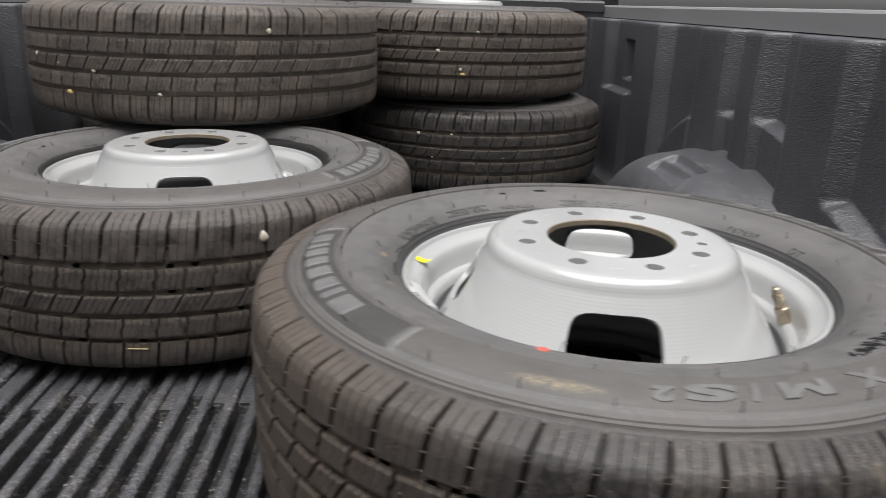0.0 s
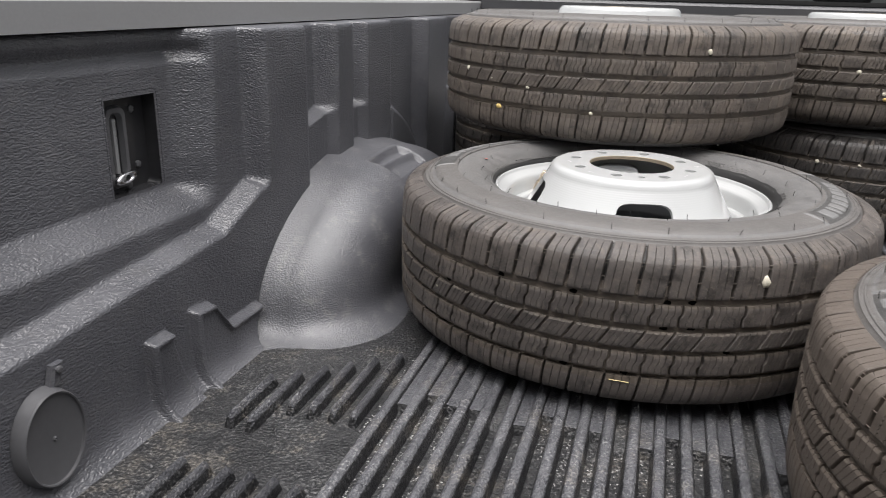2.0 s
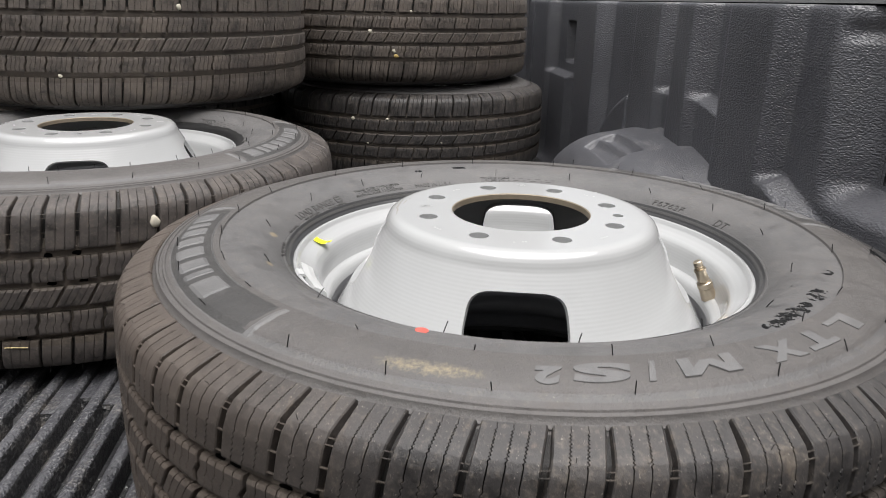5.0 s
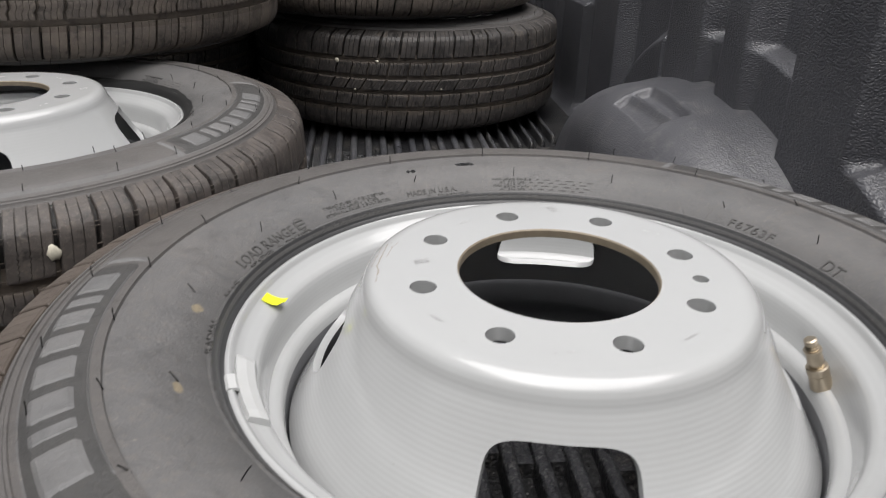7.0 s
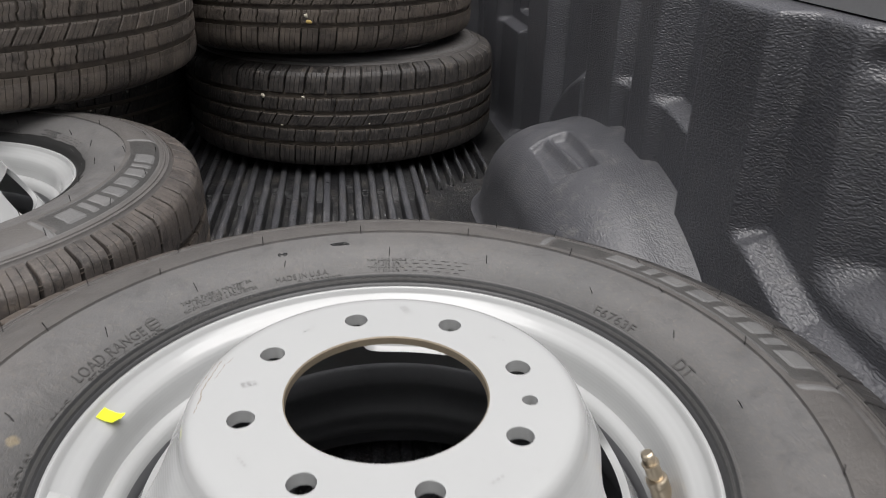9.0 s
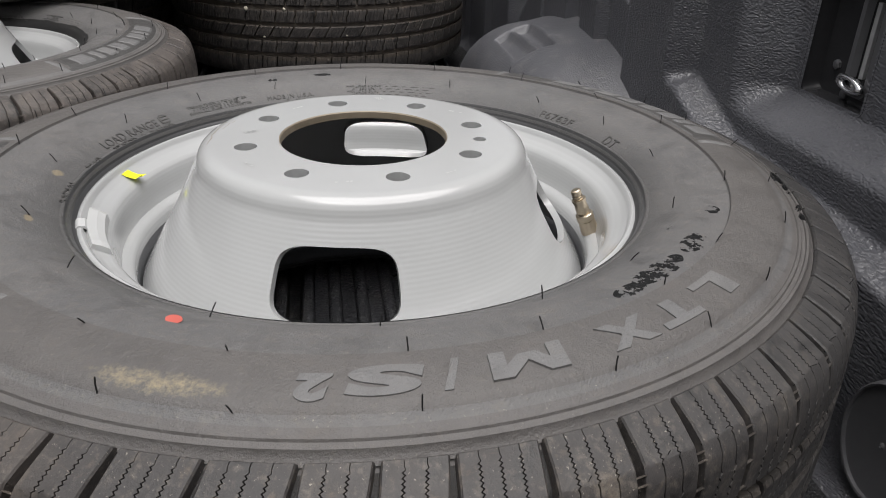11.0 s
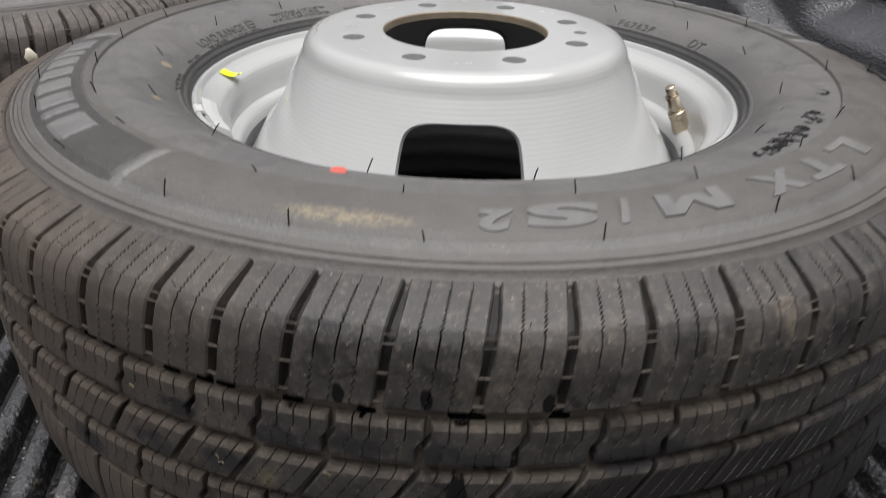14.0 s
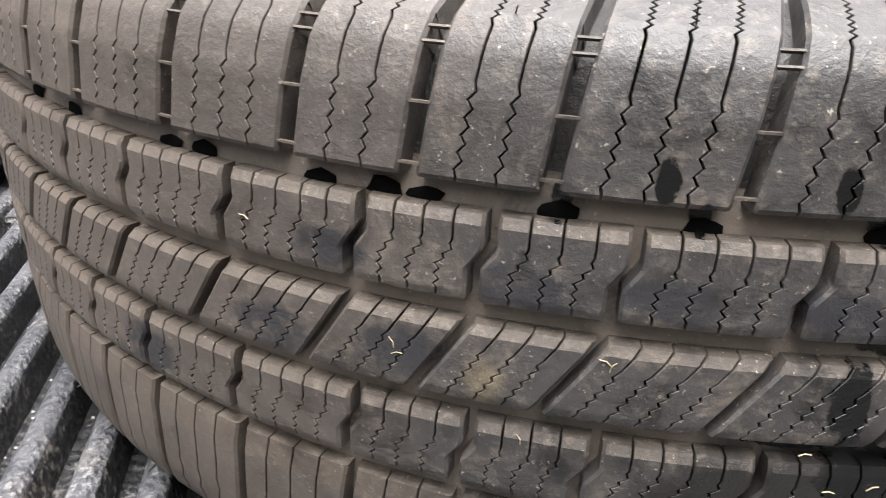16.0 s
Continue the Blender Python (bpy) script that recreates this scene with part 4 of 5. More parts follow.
def lettering(text, r, start, height, lift, spacing=1.0, shear=0.0, wide=1.0, mat=None, centre=None, span=None):
    """Raised letters round the sidewall, tops outward, read clockwise from start (degrees)."""
    cu = bpy.data.curves.new("lettering", "FONT")
    cu.body = text
    cu.size = height / 0.7
    cu.extrude = lift
    cu.space_character = spacing
    cu.shear = shear
    cu.offset = (0.0014 if text == "S" else 0.0013) if height > 0.012 else 0.0
    ob = new("lettering_source", cu)
    me = bpy.data.meshes.new_from_object(ob.evaluated_get(bpy.context.evaluated_depsgraph_get()))
    bpy.data.objects.remove(ob)
    bm = bmesh.new()
    bm.from_mesh(me)
    bmesh.ops.triangulate(bm, faces=bm.faces)
    if height > 0.015:
        bmesh.ops.subdivide_edges(bm, edges=bm.edges, cuts=2)
    xs = [v.co.x for v in bm.verts]
    if span is not None:
        wide = span / (max(xs) - min(xs))
    if centre is not None:
        start = centre + math.degrees((min(xs) + max(xs)) / 2 * wide / r)
    for v in bm.verts:
        rr = r - height / 2 + v.co.y
        ang = start - math.degrees(v.co.x * wide / r)
        v.co = on_side(rr, ang, v.co.z)
    bm.to_mesh(me)
    bm.free()
    me.materials.clear()
    me.materials.append(mat or SIDEWALL)
    return me


def arc_band(r0, r1, a0, a1, lift, mat, steps=40, across=6):
    """A raised band of the sidewall between two radii and two angles."""
    b = Build()
    vs = []
    for i in range(steps + 1):
        a = a0 + (a1 - a0) * i / steps
        for j in range(across + 1):
            r = r0 + (r1 - r0) * j / across
            vs.append(on_side(r, a, lift if 0 < j < across and 0 < i < steps else -0.0004))
    k = across + 1
    b.add(vs, [(i * k + j, i * k + j + 1, (i + 1) * k + j + 1, (i + 1) * k + j) for i in range(steps) for j in range(across)])
    return b.mesh("band", mat)


# plain blocks in place of the maker's name: their widths in degrees
NAME_BLOCKS = (7.0, 2.2, 5.0, 5.2, 4.4, 4.2, 2.2, 5.6)
MARKS = [("maker_plate", arc_band(0.3065, 0.3475, start + 11, start - 44, 0.0005, PLATE), "dark raised maker's plate") for start in (213, 43)]
for start in (213, 43):
    a = start
    for width in NAME_BLOCKS:
        MARKS.append(("maker_block", arc_band(0.3140, 0.3455, a, a - width, 0.0013, LETTER, 6, 5), ""))
        a -= width + 0.75
    MARKS.append(("maker_line", arc_band(0.3090, 0.3112, start + 1, start - 42, 0.0012, LETTER, 30, 2), ""))
    for end in (start + 12.5, start - 44):
        MARKS.append(("maker_edge", arc_band(0.3060, 0.3475, end, end - 1.6, 0.0012, LETTER, 3, 5), ""))
def stroke_m(r, at, height, width, lift):
    """A broad letter M from four strokes, tops outward."""
    b = Build()
    s = width * 0.21
    quads = (((0, 0), (s, 0), (s, height), (0, height)), ((width - s, 0), (width, 0), (width, height), (width - s, height)),
             ((0, height), (s * 1.25, height), (width / 2 + s * 0.6, height * 0.22), (width / 2 - s * 0.6, height * 0.22)),
             ((width - s * 1.25, height), (width, height), (width / 2 + s * 0.6, height * 0.22), (width / 2 - s * 0.6, height * 0.22)))
    for q, quad in enumerate(quads):
        vs = []
        for dz in (lift + 0.00005 * q, -0.0003):
            for u, v in quad:
                u2 = u + 0.15 * (v - height / 2) - width / 2
                vs.append(on_side(r - height / 2 + v, at - math.degrees(u2 / r), dz))
        b.add(vs, [(0, 1, 2, 3), (0, 1, 5, 4), (1, 2, 6, 5), (2, 3, 7, 6), (3, 0, 4, 7)])
    return b.mesh("lettering", LETTER)


MARKS.append(("lettering", stroke_m(0.3240, -79.0, 0.0180, 0.042, 0.0013), "raised smooth grey letter"))
for glyph, at, h_, lean, wide_ in (("L", -53.5, 0.0170, 0.0, 0.032), ("T", -60.9, 0.0165, 0.0, 0.033), ("X", -67.8, 0.0170, 0.0, 0.034), ("/", -86.2, 0.0180, 0.10, 0.012), ("S", -92.0, 0.0172, 0.10, 0.040), ("2", -98.1, 0.0150, 0.15, 0.018)):
    MARKS.append(("lettering", lettering(glyph, 0.3240 if glyph != "2" else 0.3275, None, h_, 0.0008, 1.0, lean, 1.0, LETTER, at, wide_), "raised smooth grey letter"))
for words, r_, a0, a1, h_ in (("LOAD RANGE", 0.2515, 161.0, 143.3, 0.0075), ("E", 0.2520, 142.3, 139.8, 0.0075), ("DANGER", 0.2437, 147.2, 139.6, 0.0046), ("MADE IN U.S.A.", 0.2500, 112.4, 100.0, 0.0048), ("WARNING:", 0.2437, 105.0, 97.0, 0.0046), ("F6763F", 0.2500, 35.7, 25.3, 0.0070), ("DT", 0.2495, 12.8, 8.3, 0.0090), ("M+S", 0.2440, 171.0, 165.5, 0.0052), ("RADIAL", 0.2440, 189.0, 178.5, 0.0052), ("BTA1GG", 0.2440, 159.5, 152.0, 0.0046), ("TREAD PLIES: 2 POLYESTER", 0.2560, 133.6, 117.5, 0.0027), ("+ 1 POLYAMIDE + 2 STEEL", 0.2525, 132.5, 119.5, 0.0027), ("SIDEWALL PLIES: 2 POLYESTER", 0.2490, 134.0, 116.8, 0.0027), ("DO NOT USE ON 17.5 DIAMETER RIMS", 0.2408, 137.5, 117.0, 0.0028), ("MAX LOAD SINGLE", 0.2580, 91.0, 82.0, 0.0027), ("AT 550 kPa", 0.2545, 89.5, 83.5, 0.0027), ("MAX LOAD DUAL", 0.2510, 91.0, 82.5, 0.0027), ("AT 550 kPa", 0.2475, 89.5, 83.5, 0.0027)):
    MARKS.append(("lettering", lettering(words, r_, None, h_, 0.0007, 1.05, 0.0, 1.0, PLATE if h_ > 0.003 else PLATE_SOFT, (a0 + a1) / 2, radians(a0 - a1) * r_), "small raised lettering"))
for r, a0, a1 in ((0.2580, 81.0, 66.5), (0.2545, 82.5, 68.0), (0.2510, 81.5, 66.5), (0.2475, 82.5, 69.0), (0.2410, 95.0, 62.0), (0.2465, 158.0, 151.0), (0.2408, 60.0, -20.0), (0.2410, 177.5, 174.5), (0.2404, 252.0, 192.0), (0.2432, 236.0, 194.0), (0.2404, 137.0, 62.0)):
    a, n_ = a0, 0
    while a > a1 + 1.0:
        w_ = (1.1, 2.3, 1.6, 2.9)[n_ % 4]
        MARKS.append(("text_bar", arc_band(r - 0.0011, r + 0.0011, a, max(a - w_, a1), 0.0006, PLATE, 3, 2), ""))
        a -= w_ + 0.5
        n_ += 1


def outline_mark(points, width, lift):
    """A raised closed line through (radius, degrees) points of the sidewall."""
    b = Build()
    n = len(points)
    flat = [(r * math.cos(radians(a)), r * math.sin(radians(a))) for r, a in points]
    cx_, cy_ = sum(p[0] for p in flat) / n, sum(p[1] for p in flat) / n
    for i in range(n):
        quad = []
        for j in (i, (i + 1) % n):
            px, py = flat[j]
            d = math.hypot(px - cx_, py - cy_)
            for k in (1.0, 1.0 - width / d):
                qx, qy = cx_ + (px - cx_) * k, cy_ + (py - cy_) * k
                quad.append(on_side(math.hypot(qx, qy), math.degrees(math.atan2(qy, qx)), lift))
        b.add(quad, [(0, 2, 3, 1)])
    return b.mesh("outline_mark", PLATE)


for mid_a in (149.6, 107.2):
    MARKS.append(("warning_triangle", outline_mark([(0.2468, mid_a), (0.2412, mid_a + 0.85), (0.2412, mid_a - 0.85)], 0.0011, 0.0010), "small raised warning triangle"))
MARKS.append(("letter_ring", outline_mark([(0.2520 + 0.0058 * math.sin(i / 20 * 2 * math.pi), 141.05 + 1.32 * math.cos(i / 20 * 2 * math.pi)) for i in range(20)], 0.0006, 0.0008), "raised ring round a letter"))


def ring_mesh(name, profile, mat):
    return Build().add(*lathe(profile, 160)).mesh(name, mat, True, 30)


BEAD_RUBBER = plain("bead_rubber", (0.040, 0.040, 0.041), 0.36, 0, 260, 0.4)
BEAD = ring_mesh("bead_ring", [(0.2325, 0.0925), (0.2352, 0.0972), (0.2366, 0.0992), (0.2380, 0.1000), (0.2394, 0.1026), (0.2405, 0.1060), (0.2420, 0.1077)], BEAD_RUBBER)


BEAD_WIDE = ring_mesh("bead_ring", [(0.2325, 0.0925), (0.2352, 0.0990), (0.2385, 0.1050), (0.2410, 0.1070), (0.2440, 0.1095), (0.2475, 0.1125)], BLACK)


# torn outer edge of the wide bead ring, broadest on one side
for v_ in BEAD_WIDE.vertices:
    r_ = math.hypot(v_.co.x, v_.co.y)
    if r_ > 0.2390:
        a_ = math.atan2(v_.co.y, v_.co.x)
        broad = max(0.0, math.sin(a_ + radians(33)) + 0.65) / 1.65
        ragged = 1 + 0.09 * math.sin(17 * a_) + 0.07 * math.sin(41 * a_ + 2)
        r2 = 0.2386 + (r_ - 0.2386) / 0.0089 * (0.0010 + 0.0085 * broad * ragged)
        v_.co.x, v_.co.y = v_.co.x * r2 / r_, v_.co.y * r2 / r_
        v_.co.z = float(np.interp(r2, SIDE_R, SIDE_W)) + 0.0007


def hair_mesh():
    b = Build()
    k = 5
    path = [(0.0, 0.0), (0.0032, 0.0003), (0.0064, 0.0004), (0.0095, 0.0002)]
    vs = [(x, 0.00045 * math.cos(2 * math.pi * i / k), z + 0.00045 * math.sin(2 * math.pi * i / k)) for x, z in path for i in range(k)]
    fs = [(s * k + i, s * k + (i + 1) % k, (s + 1) * k + (i + 1) % k, (s + 1) * k + i) for s in range(3) for i in range(k)]
    return b.add(vs, fs + [tuple(range(k)), tuple(range(3 * k, 4 * k))]).mesh("rubber_hair", BLACK)


HAIR = hair_mesh()
HAIR_SHORT = HAIR.copy()
for v_ in HAIR_SHORT.vertices:
    v_.co = v_.co * 0.5


def dress_tire(tire, seed, full):
    """Lettering, bead and moulding hairs of one tyre."""
    part("bead_ring", BEAD_WIDE if seed == 1 else BEAD, tire, "black bead edge against the rim")
    if full:
        for name, me, label in MARKS:
            if seed == 0 or label != "raised smooth grey letter":
                part(name, me, tire, label)
    rnd = random.Random(seed)
    for r, step in ((0.2625, 21), (0.3025, 19), (0.342, 14)) if full else ((0.346, 12),):
        a = rnd.uniform(0, step)
        while a < 360:
            h = part("rubber_hair", HAIR, tire)
            x, y, z = on_side(r, a, -0.0004)
            h.matrix_basis = pose(x, y, z, rnd.uniform(-20, 20), rnd.uniform(-95, -50), a + rnd.choice((0, 180)) + rnd.uniform(-22, 22))
            a += step * rnd.uniform(0.75, 1.25)
    # one hair to a block on the shoulder's knee
    if full:
        a = 3.0
        while a < 360:
            h = part("rubber_hair", HAIR_SHORT, tire)
            h.matrix_basis = pose(0.3875 * math.cos(radians(a)), 0.3875 * math.sin(radians(a)), 0.1045, rnd.uniform(-25, 25), rnd.uniform(-75, -25), a + rnd.uniform(-20, 20))
            a += 6 * rnd.uniform(0.9, 1.1)
    # hairs that stand off the lower edge of the tread
    a = 0.0
    while a < 360:
        h = part("rubber_hair", HAIR, tire)
        rr = 0.384
        h.matrix_basis = pose(rr * math.cos(radians(a)), rr * math.sin(radians(a)), -0.107, 0, rnd.uniform(10, 50), a)
        a += 6 * rnd.uniform(0.9, 1.1)


for n_, (w_, tire_, rim_) in enumerate((wheel_a, wheel_b, wheel_c, wheel_d, wheel_e, wheel_f)):
    dress_tire(tire_, n_, n_ < 2)


def tube(b, pts, radii, k=14):
    """A turned stack along +z: heights and radii."""
    vs = [(r * math.cos(2 * math.pi * i / k), r * math.sin(2 * math.pi * i / k), z) for z, r in zip(pts, radii) for i in range(k)]
    n = len(pts)
    fs = [(s * k + i, s * k + (i + 1) % k, (s + 1) * k + (i + 1) % k, (s + 1) * k + i) for s in range(n - 1) for i in range(k)]
    return b.add(vs, fs + [tuple(range(k))[::-1], tuple(range((n - 1) * k, n * k))])


VALVE = tube(Build(), [0, 0.0125, 0.0126, 0.0135, 0.0190, 0.0200, 0.0201, 0.0228, 0.0230, 0.0330, 0.0332, 0.0352, 0.0354, 0.0365, 0.0376, 0.0387, 0.0398, 0.0409, 0.0440, 0.0448],
             [0.0086, 0.0076, 0.0072, 0.0082, 0.0082, 0.0074, 0.0052, 0.0052, 0.0062, 0.0056, 0.0066, 0.0066, 0.0046, 0.0050, 0.0045, 0.0049, 0.0044, 0.0048, 0.0046, 0.0034]).mesh("valve_stem", BRASS, True, 30)


def weight_mesh():
    """A clip-on balance weight that follows the rim's lip."""
    b = Build()
    vs = []
    n = 12
    for i in range(n + 1):
        a = radians(-9 + 18 * i / n)
        s = 1.0 if 0 < i < n else 0.75
        for r, z in ((0.2290, -0.0495), (0.2274, -0.0515 + 0.0070 * s), (0.2210, -0.0555 + 0.0078 * s), (0.2160, -0.0590 + 0.0072 * s), (0.2148, -0.0612), (0.2230, -0.0560)):
            vs.append((r * math.cos(a), r * math.sin(a), z))
    k = 6
    b.add(vs, [(i * k + j, i * k + (j + 1) % k, (i + 1) * k + (j + 1) % k, (i + 1) * k + j) for i in range(n) for j in range(k)] + [tuple(range(k)), tuple(range(n * k, n * k + k))])
    # clip over the flange
    vs = []
    for a in (-0.035, 0.035):
        for r, z in ((0.2240, -0.0500), (0.2290, -0.0432), (0.2340, -0.0424), (0.2372, -0.0455), (0.2372, -0.0500), (0.2355, -0.0500), (0.2350, -0.0455), (0.2300, -0.0450)):
            vs.append((r * math.cos(a), r * math.sin(a), z))
    k = 8
    b.add(vs, [(j, (j + 1) % k, k + (j + 1) % k, k + j) for j in range(k)] + [tuple(range(k)), tuple(range(k, 2 * k))])
    return b.mesh("balance_weight", LEAD)


WEIGHT = weight_mesh()


def sticker_mesh():
    """Yellow paper sticker bent over the inner slope of the rim."""
    b = Build()
    prof = [(0.2278, -0.0494), (0.2240, -0.0515), (0.2190, -0.0530), (0.2150, -0.0532), (0.2098, -0.0520)]
    vs = []
    for i in range(7):
        a = radians(-1.5 + 3.0 * i / 6)
        for j, (r, z) in enumerate(prof):
            vs.append((r * math.cos(a), r * math.sin(a), z + (0.002 if i > 4 and j > 3 else 0.0)))
    k = len(prof)
    b.add(vs, [(i * k + j, i * k + j + 1, (i + 1) * k + j + 1, (i + 1) * k + j) for i in range(6) for j in range(k - 1)])
    return b.mesh("sticker", YELLOW)


STICKER = sticker_mesh()
INK = plain("grey_stamp_ink", (0.36, 0.36, 0.36), 0.6, 0, 300, 0.3)


def stamp_mesh(cols, rows, w, h):
    b = Build()
    rnd = random.Random(cols * 7 + rows)
    for r in range(rows):
        for c in range(cols):
            if rnd.random() < 0.85:
                x, y = (c - cols / 2) * w * 1.4, (r - rows / 2) * h * 1.5
                b.add([(x, y, 0), (x + w * rnd.uniform(0.6, 1), y, 0), (x + w, y + h, 0), (x, y + h, 0)], [(0, 1, 2, 3)])
    return b.mesh("stamp", INK)


STAMPS = (stamp_mesh(3, 2, 0.0028, 0.0020), stamp_mesh(5, 1, 0.0020, 0.0022), stamp_mesh(4, 3, 0.0012, 0.0026))


def dress_rim(wheel, rim, disc_turn, valve, weight, sticker):
    """Fittings of one rim; their angles are degrees round the wheel as it lies."""
    v = part("valve_stem", VALVE, rim, "brass valve stem with hexagonal nut")
    a = radians(valve - disc_turn)
    v.matrix_basis = pose(0.2062 * math.cos(a), 0.2062 * math.sin(a), -0.0885, 0, -24, math.degrees(a))
    if weight is not None:
        part("balance_weight", WEIGHT, rim, "grey clip-on balance weight").matrix_basis = pose(0, 0, 0, 0, 0, weight - disc_turn)
    if sticker is not None:
        part("sticker", STICKER, rim, "bright yellow paper sticker").matrix_basis = pose(0, 0, 0, 0, 0, sticker - disc_turn)
    for i, (ang, r) in enumerate(((-45, 0.112), (45, 0.108), (90, 0.113), (135, 0.106), (-90, 0.106), (180, 0.098), (-135, 0.112))):
        s = part("stamp", STAMPS[i % 3], rim)
        q = radians(ang)
        s.matrix_basis = pose(r * math.cos(q), r * math.sin(q), 0.0003, 0, 0, ang + 90 + 15 * (i % 3))


dress_rim(wheel_a[0], wheel_a[2], -11.6, -9.0, -165.5, 163.5)
dress_rim(wheel_b[0], wheel_b[2], -77.7, 150.0, None, None)

# red inspection dots on the sidewalls
DOT = Build()
DOT.add([(0, 0, 0)] + [(0.0032 * math.cos(i / 18 * 2 * math.pi), 0.0050 * math.sin(i / 18 * 2 * math.pi) * 1.05, 0) for i in range(18)], [(0, i + 1, (i + 1) % 18 + 1) for i in range(18)])
DOT = DOT.mesh("red_dot", RED)
for tire_, r, a in ((wheel_a[1], 0.2798, -115.7), (wheel_b[1], 0.2690, 206.8)):
    x, y, z = on_side(r, a, 0.0012)
    part("red_dot", DOT, tire_, "round red paint dot").matrix_basis = pose(x, y, z, 0, 14, a)


def blob_mesh(name, rx, ry, h, mat, seed):
    """A small irregular lump, flat on its back."""
    rnd = random.Random(seed)
    b = Build()
    k = 12
    rad = [rnd.uniform(0.75, 1.2) for _ in range(k)]
    vs = [(rx * s * rad[i] * math.cos(2 * math.pi * i / k), ry * s * rad[i] * math.sin(2 * math.pi * i / k), h * z) for s, z in ((1, 0), (0.85, 0.6), (0.45, 1.0)) for i in range(k)]
    fs = [(s * k + i, s * k + (i + 1) % k, (s + 1) * k + (i + 1) % k, (s + 1) * k + i) for s in range(2) for i in range(k)]
    return b.add(vs, fs + [tuple(range(2 * k, 3 * k))]).mesh(name, mat, True)


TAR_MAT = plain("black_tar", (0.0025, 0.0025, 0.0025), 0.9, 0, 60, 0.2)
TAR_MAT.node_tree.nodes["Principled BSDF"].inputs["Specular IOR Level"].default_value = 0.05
STONE_MAT = plain("pale_stone", (0.62, 0.58, 0.47), 0.8, 0, 300, 0.25)
OCHRE_MAT = plain("yellow_stone", (0.62, 0.45, 0.16), 0.8, 0, 300, 0.25)


def on_tread(wheel, mesh, name, degrees, w, lift, turn=0.0, label=""):
    """Sets a small piece on the tread at an angle round the wheel and a height over the middle plane."""
    tire = wheel[1]
    own = degrees - math.degrees(tire.rotation_euler.z if tire.rotation_mode == 'XYZ' else 0.0)
    r = 0.3985 + lift
    a = radians(own)
    p = part(name, mesh, tire, label)
    p.matrix_basis = pose(r * math.cos(a), r * math.sin(a), w, 0, 0, own) @ pose(0, 0, 0, 0, 90, 0) @ pose(0, 0, 0, 0, 0, turn)


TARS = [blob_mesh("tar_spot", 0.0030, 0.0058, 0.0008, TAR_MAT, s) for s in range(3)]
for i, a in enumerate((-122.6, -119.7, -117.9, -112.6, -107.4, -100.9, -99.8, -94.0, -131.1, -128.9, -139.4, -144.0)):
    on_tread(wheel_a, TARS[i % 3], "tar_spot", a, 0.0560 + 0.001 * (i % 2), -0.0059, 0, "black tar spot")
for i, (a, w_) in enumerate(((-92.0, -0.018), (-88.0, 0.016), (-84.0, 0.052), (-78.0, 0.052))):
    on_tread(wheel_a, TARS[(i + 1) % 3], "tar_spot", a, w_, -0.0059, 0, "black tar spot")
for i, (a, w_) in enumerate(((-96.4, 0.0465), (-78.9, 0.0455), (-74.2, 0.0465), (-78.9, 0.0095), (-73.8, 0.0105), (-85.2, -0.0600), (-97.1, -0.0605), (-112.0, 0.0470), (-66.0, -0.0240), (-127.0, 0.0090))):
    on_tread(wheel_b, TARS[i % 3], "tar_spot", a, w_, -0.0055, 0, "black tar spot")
STRAW = plain("dry_straw", (0.50, 0.40, 0.20), 0.7, 0, 200, 0.3)
straw_ = Build()
straw_.sweep([(-0.0007, 0.0), (0.0, 0.0010), (0.0007, 0.0), (0.0, -0.0010)], lambda u, w: (u, -0.013, w), lambda u, w: (u + 0.0012, 0.013, w))
on_tread(wheel_b, straw_.mesh("straw", STRAW), "straw", -86.1, -0.0698, 0.0010, 0, "dry straw stuck to the tread")
chaff_ = Build()
for u0_, v0_, u1_, v1_ in ((-0.0017, -0.0004, 0.0002, 0.0003), (0.0002, 0.0003, 0.0019, -0.0001)):
    chaff_.sweep([(-0.0002, 0.0), (0.0, 0.0003), (0.0002, 0.0), (0.0, -0.0003)], lambda u, w: (u0_, v0_ + u, w), lambda u, w: (u1_, v1_ + u, w))
CHAFF = chaff_.mesh("straw", plain("faded_straw", (0.27, 0.225, 0.145), 0.8, 0, 300, 0.4))
for a, w_, turn_ in ((-118.9, 0.0120, 20), (-118.7, 0.0085, 100), (-110.2, 0.0180, 60), (-109.9, 0.0165, 150), (-102.0, -0.0060, 95), (-100.6, -0.0190, 80), (-98.9, -0.0170, 110), (-113.2, -0.0130, 15), (-126.0, 0.0420, 70)):
    on_tread(wheel_a, CHAFF, "straw", a, w_, 0.0013, turn_, "bit of dry straw on the tread")
STONES = [blob_mesh("stone", 0.006, 0.005, 0.003, STONE_MAT, 11), blob_mesh("stone", 0.005, 0.008, 0.003, OCHRE_MAT, 12), blob_mesh("stone", 0.004, 0.004, 0.0025, STONE_MAT, 13), blob_mesh("stone", 0.0088, 0.0062, 0.0035, STONE_MAT, 14)]


def stone(wheel, centre, place, kind):
    x, y, z = place
    a = math.degrees(math.atan2(y - centre[1], x - centre[0]))
    on_tread(wheel, STONES[kind], "stone", a, z - wheel[0].location.z - TYRE_C, -0.001, 0, "pale stone stuck in the tread")


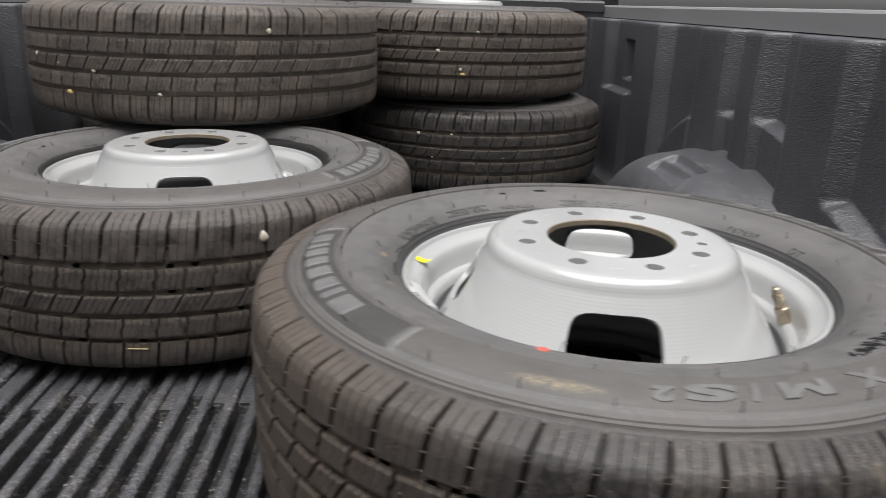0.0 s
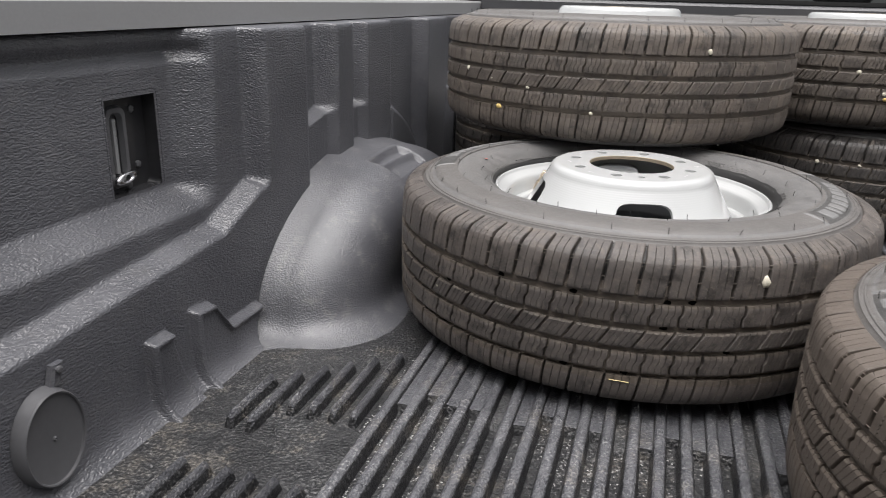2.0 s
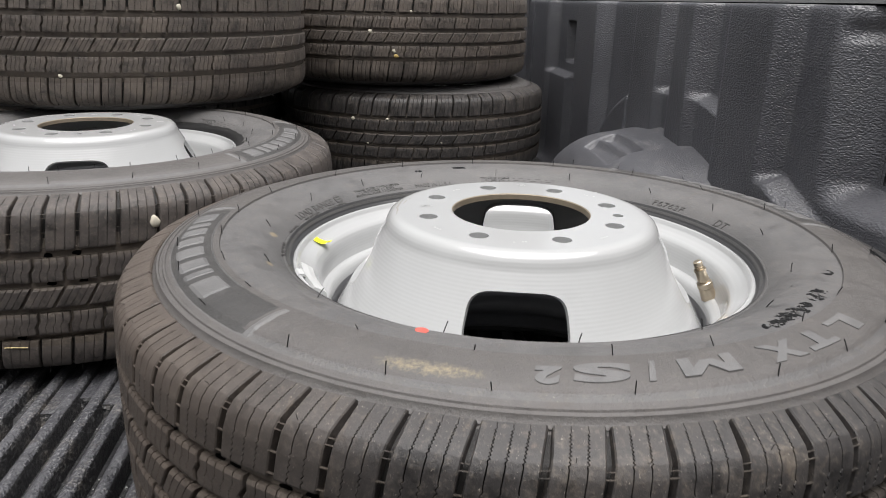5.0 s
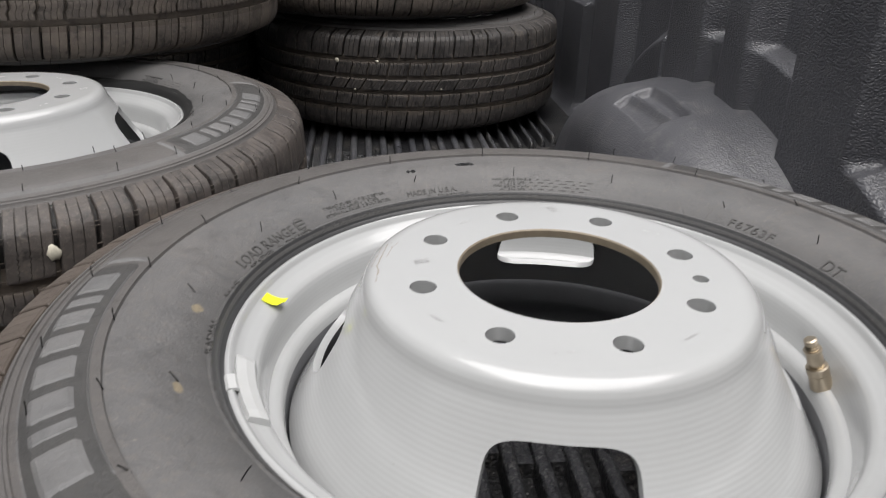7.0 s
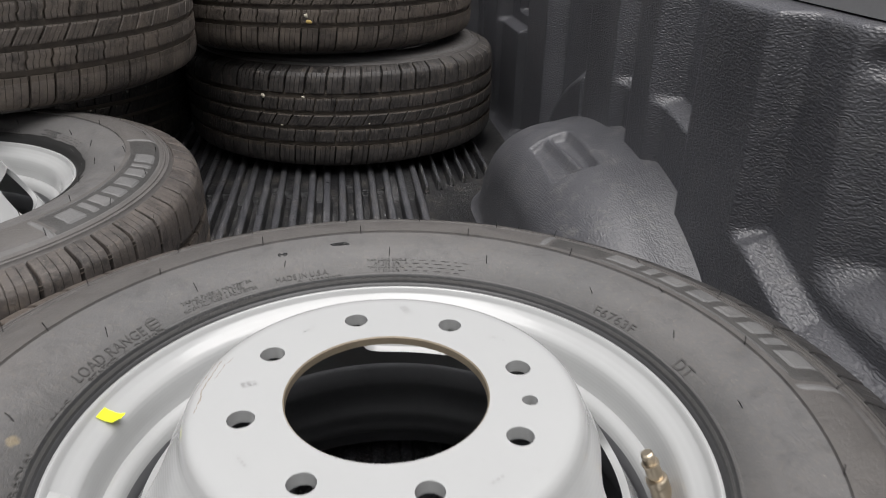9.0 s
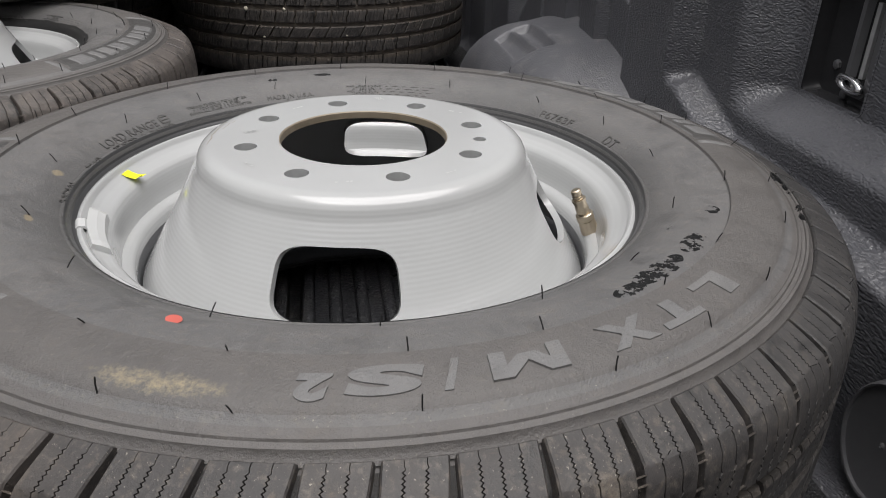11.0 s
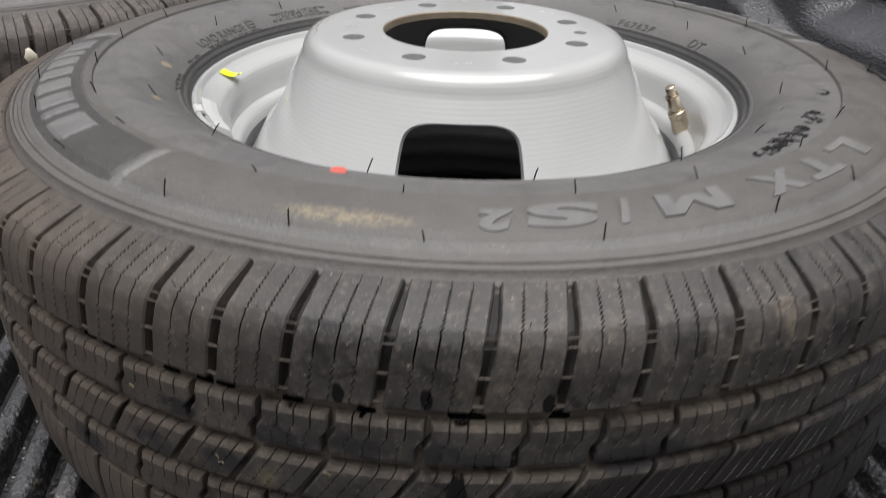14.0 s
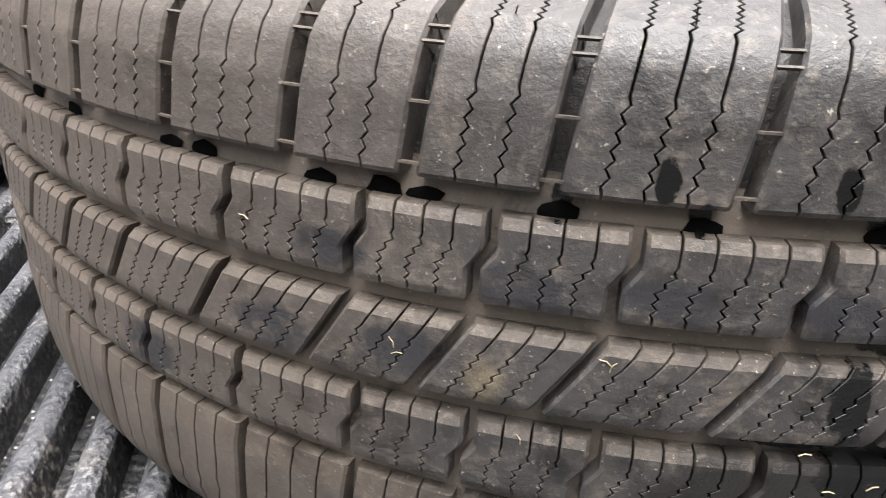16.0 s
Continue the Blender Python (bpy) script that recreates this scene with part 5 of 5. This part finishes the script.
B_C, C_C, E_C, F_C = (-0.62, 0.537), (-0.705, 1.093), (-0.08, 1.58), (-0.02, 1.575)
stone(wheel_b, B_C, (-0.426, 0.189, 0.208), 3)
stone(wheel_b, B_C, (-0.883, 0.225, 0.124), 2)
for place, kind in (((-0.905, 0.755, 0.329), 1), ((-0.713, 0.690, 0.334), 2), ((-0.508, 0.752, 0.457), 0), ((-0.990, 0.823, 0.397), 0), ((-0.845, 0.720, 0.374), 2), ((-0.93, 0.76, 0.385), 2)):
    stone(wheel_c, C_C, place, kind)
for place, kind in (((-0.091, 1.192, 0.356), 0), ((-0.150, 1.192, 0.402), 0), ((-0.05, 1.19, 0.452), 2), ((-0.085, 1.19, 0.344), 1)):
    stone(wheel_e, E_C, place, kind)
for place, kind in (((-0.19, 1.233, 0.181), 0), ((-0.106, 1.198, 0.184), 2), ((0.035, 1.17, 0.124), 2), ((-0.16, 1.2, 0.12), 2)):
    stone(wheel_f, F_C, place, kind)


# ---------------------------------------------------------------- fittings of the bed
POCKET = plain("glossy_black_plastic", (0.028, 0.028, 0.030), 0.22, 0, 60, 0.2)
LID = plain("smooth_lid_plastic", (0.090, 0.090, 0.095), 0.38, 0, 90, 0.15)


def tie_down(side):
    """Recessed pocket with a steel strap and a bright hook ring."""
    x0 = CX + side * (HALF + 0.0815)
    t = thing("tie_down", pose(x0, 0.086, 0.334), "black recessed pocket with bright steel tie-down ring", "tie down", "bed tie downs")
    dep = side * 0.020
    hw, hh, rc = 0.0545, 0.0715, 0.010

    def outline(hw_, hh_, rc_, x_):
        pts = []
        for q, (cy, cz) in enumerate(((hw_ - rc_, hh_ - rc_), (-hw_ + rc_, hh_ - rc_), (-hw_ + rc_, -hh_ + rc_), (hw_ - rc_, -hh_ + rc_))):
            pts += [(x_, cy + rc_ * math.cos(math.pi / 2 * (q + e / 4)), cz + rc_ * math.sin(math.pi / 2 * (q + e / 4))) for e in range(5)]
        return pts
    # plate with a raised lip and a sunk floor
    b = Build()
    loops = [outline(hw + 0.006, hh + 0.006, 0.012, side * 0.004), outline(hw + 0.001, hh + 0.001, rc, -side * 0.0018), outline(hw - 0.002, hh - 0.002, rc, side * 0.001), outline(hw - 0.005, hh - 0.005, rc, dep)]
    k = 20
    b.add([p for lp in loops for p in lp], [(r_ * k + i, r_ * k + (i + 1) % k, (r_ + 1) * k + (i + 1) % k, (r_ + 1) * k + i) for r_ in range(3) for i in range(k)] + [tuple(range(3 * k, 4 * k))])
    part("pocket", b.mesh("pocket", POCKET, True, 35), t, "glossy black pocket plate")
    # upright stamped slot frame
    f_ = Build()
    at = lambda pts: [(p[0], p[1] - 0.017, p[2] - 0.004) for p in pts]
    loops = [at(outline(0.022, 0.058, 0.012, dep)), at(outline(0.019, 0.055, 0.011, dep - side * 0.008)), at(outline(0.013, 0.049, 0.010, dep - side * 0.008)), at(outline(0.010, 0.046, 0.009, dep - side * 0.001))]
    f_.add([p for lp in loops for p in lp], [(r_ * k + i, r_ * k + (i + 1) % k, (r_ + 1) * k + (i + 1) % k, (r_ + 1) * k + i) for r_ in range(3) for i in range(k)])
    part("slot_frame", f_.mesh("slot_frame", LID, True, 40), t, "black stamped slot frame")
    s = Build().sweep([(-0.003, 0.0), (-0.003, 0.004), (0.0, 0.006), (0.003, 0.004), (0.003, 0.0)],
                      lambda u, w: (dep - side * w, u - 0.017, -0.040), lambda u, w: (dep - side * w, u - 0.017, 0.036))
    part("strap", s.mesh("strap", RAIL), t, "grey steel strap")
    r = Build()
    k, m_ = 8, 20
    vs = []
    for i in range(m_):
        a = 2 * math.pi * i / m_
        for j in range(k):
            c = 2 * math.pi * j / k
            rr = 1 + 0.42 * math.cos(c)
            vs.append((dep - side * (0.013 + 0.0045 * math.sin(c)), -0.015 + 0.0155 * rr * math.cos(a), -0.046 + 0.0062 * rr * math.sin(a) + 0.15 * 0.013 * rr * math.cos(a)))
    r.add(vs, [(i * k + j, i * k + (j + 1) % k, ((i + 1) % m_) * k + (j + 1) % k, ((i + 1) % m_) * k + j) for i in range(m_) for j in range(k)])
    part("ring", r.mesh("ring", CHROME, True), t, "shiny zinc-plated ring")
    for y, z in ((0.022, 0.045), (0.026, -0.035), (0.004, -0.062)):
        bolt = tube(Build(), [0, 0.003, 0.004], [0.0055, 0.0055, 0.003], 6).mesh("bolt", LID)
        part("bolt", bolt, t).matrix_basis = pose(dep, y, z, 0, -90 * side, 0)


def access_cover(side):
    """Round lidded cover with a tab, low on the side wall."""
    t = thing("access_cover", pose(CX + side * (HALF - 0.001), -0.212, 0.062, 0, -90 * side, 0), "round black plastic access cover with raised rim", "access cover", "bed access covers")
    prof = [(0.0, 0.0145), (0.0015, 0.0160), (0.0035, 0.0140), (0.0525, 0.0140), (0.0540, 0.0145), (0.0545, 0.0175), (0.0562, 0.0182), (0.0578, 0.0165), (0.0605, 0.0)]
    lid = Build().add(*lathe(prof, 64))
    lid.v = [(p[0], p[1] * 0.76, p[2]) for p in lid.v]
    part("lid", lid.mesh("lid", LID, True, 30), t, "smooth dark grey lid")
    tab = Build().sweep([(-0.008, 0.0), (-0.008, 0.007), (-0.004, 0.009), (0.004, 0.009), (0.008, 0.007), (0.008, 0.0)],
                        lambda u, w: (side * 0.056, u + 0.018, w), lambda u, w: (side * 0.080, u + 0.026, w))
    part("tab", tab.mesh("tab", LINER_SOFT), t)
    pin = tube(Build(), [0, 0.0035, 0.0045], [0.0045, 0.0042, 0.0025], 10).mesh("pin", LID, True, 30)
    part("pin", pin, t, "small round pin").matrix_basis = pose(side * 0.074, 0.0240, 0.0085)


for side_ in (-1, 1):
    tie_down(side_)
    access_cover(side_)


def grit_mesh():
    """Loose pale grains lying in drifts in the grooves of the floor and thinly on the ribs."""
    rnd = random.Random(5)
    clumps = [(rnd.uniform(-0.95, 0.12), rnd.uniform(-0.60, 0.95), rnd.uniform(0.05, 0.16)) for _ in range(26)]
    b = Build()
    count = 0
    while count < 5200:
        x, y = rnd.uniform(-0.93, 0.14), rnd.uniform(-0.60, 1.0)
        near = max(1 - math.hypot(x - cx_, (y - cy_) * 0.5) / r_ for cx_, cy_, r_ in clumps)
        if rnd.random() > max(near, 0.0) ** 0.7 + 0.06:
            continue
        off = (x + 0.398) % 0.0333
        on_rib = off < 0.0075 or off > 0.0258
        if 0.0075 <= off < 0.0115 or 0.0218 < off <= 0.0258 or on_rib and rnd.random() < 0.93:
            continue
        size = rnd.uniform(0.0006, 0.0019) * (0.6 if on_rib else 1.0)
        z = (FLOOR if on_rib else FLOOR_LOW) + size * 0.25
        t = rnd.uniform(0, 6.3)
        vs = [(x + size * rnd.uniform(0.7, 1.2) * math.cos(t + k * 1.5708), y + size * rnd.uniform(0.7, 1.2) * math.sin(t + k * 1.5708), z) for k in range(4)]
        vs += [(x, y, z + size * rnd.uniform(0.6, 1.0)), (x, y, z - size * 0.5)]
        b.add(vs, [(0, 1, 4), (1, 2, 4), (2, 3, 4), (3, 0, 4), (1, 0, 5), (2, 1, 5), (3, 2, 5), (0, 3, 5)])
        count += 1
    return mesh_of("grit", b.v, b.f, GRIT)


GRIT = plain("pale_grit", (0.36, 0.355, 0.35), 0.4, 0, 500, 0.6)
tagged(new("grit", grit_mesh()), "loose pale grit lying in the grooves of the bed floor", "grit", kind="stuff")
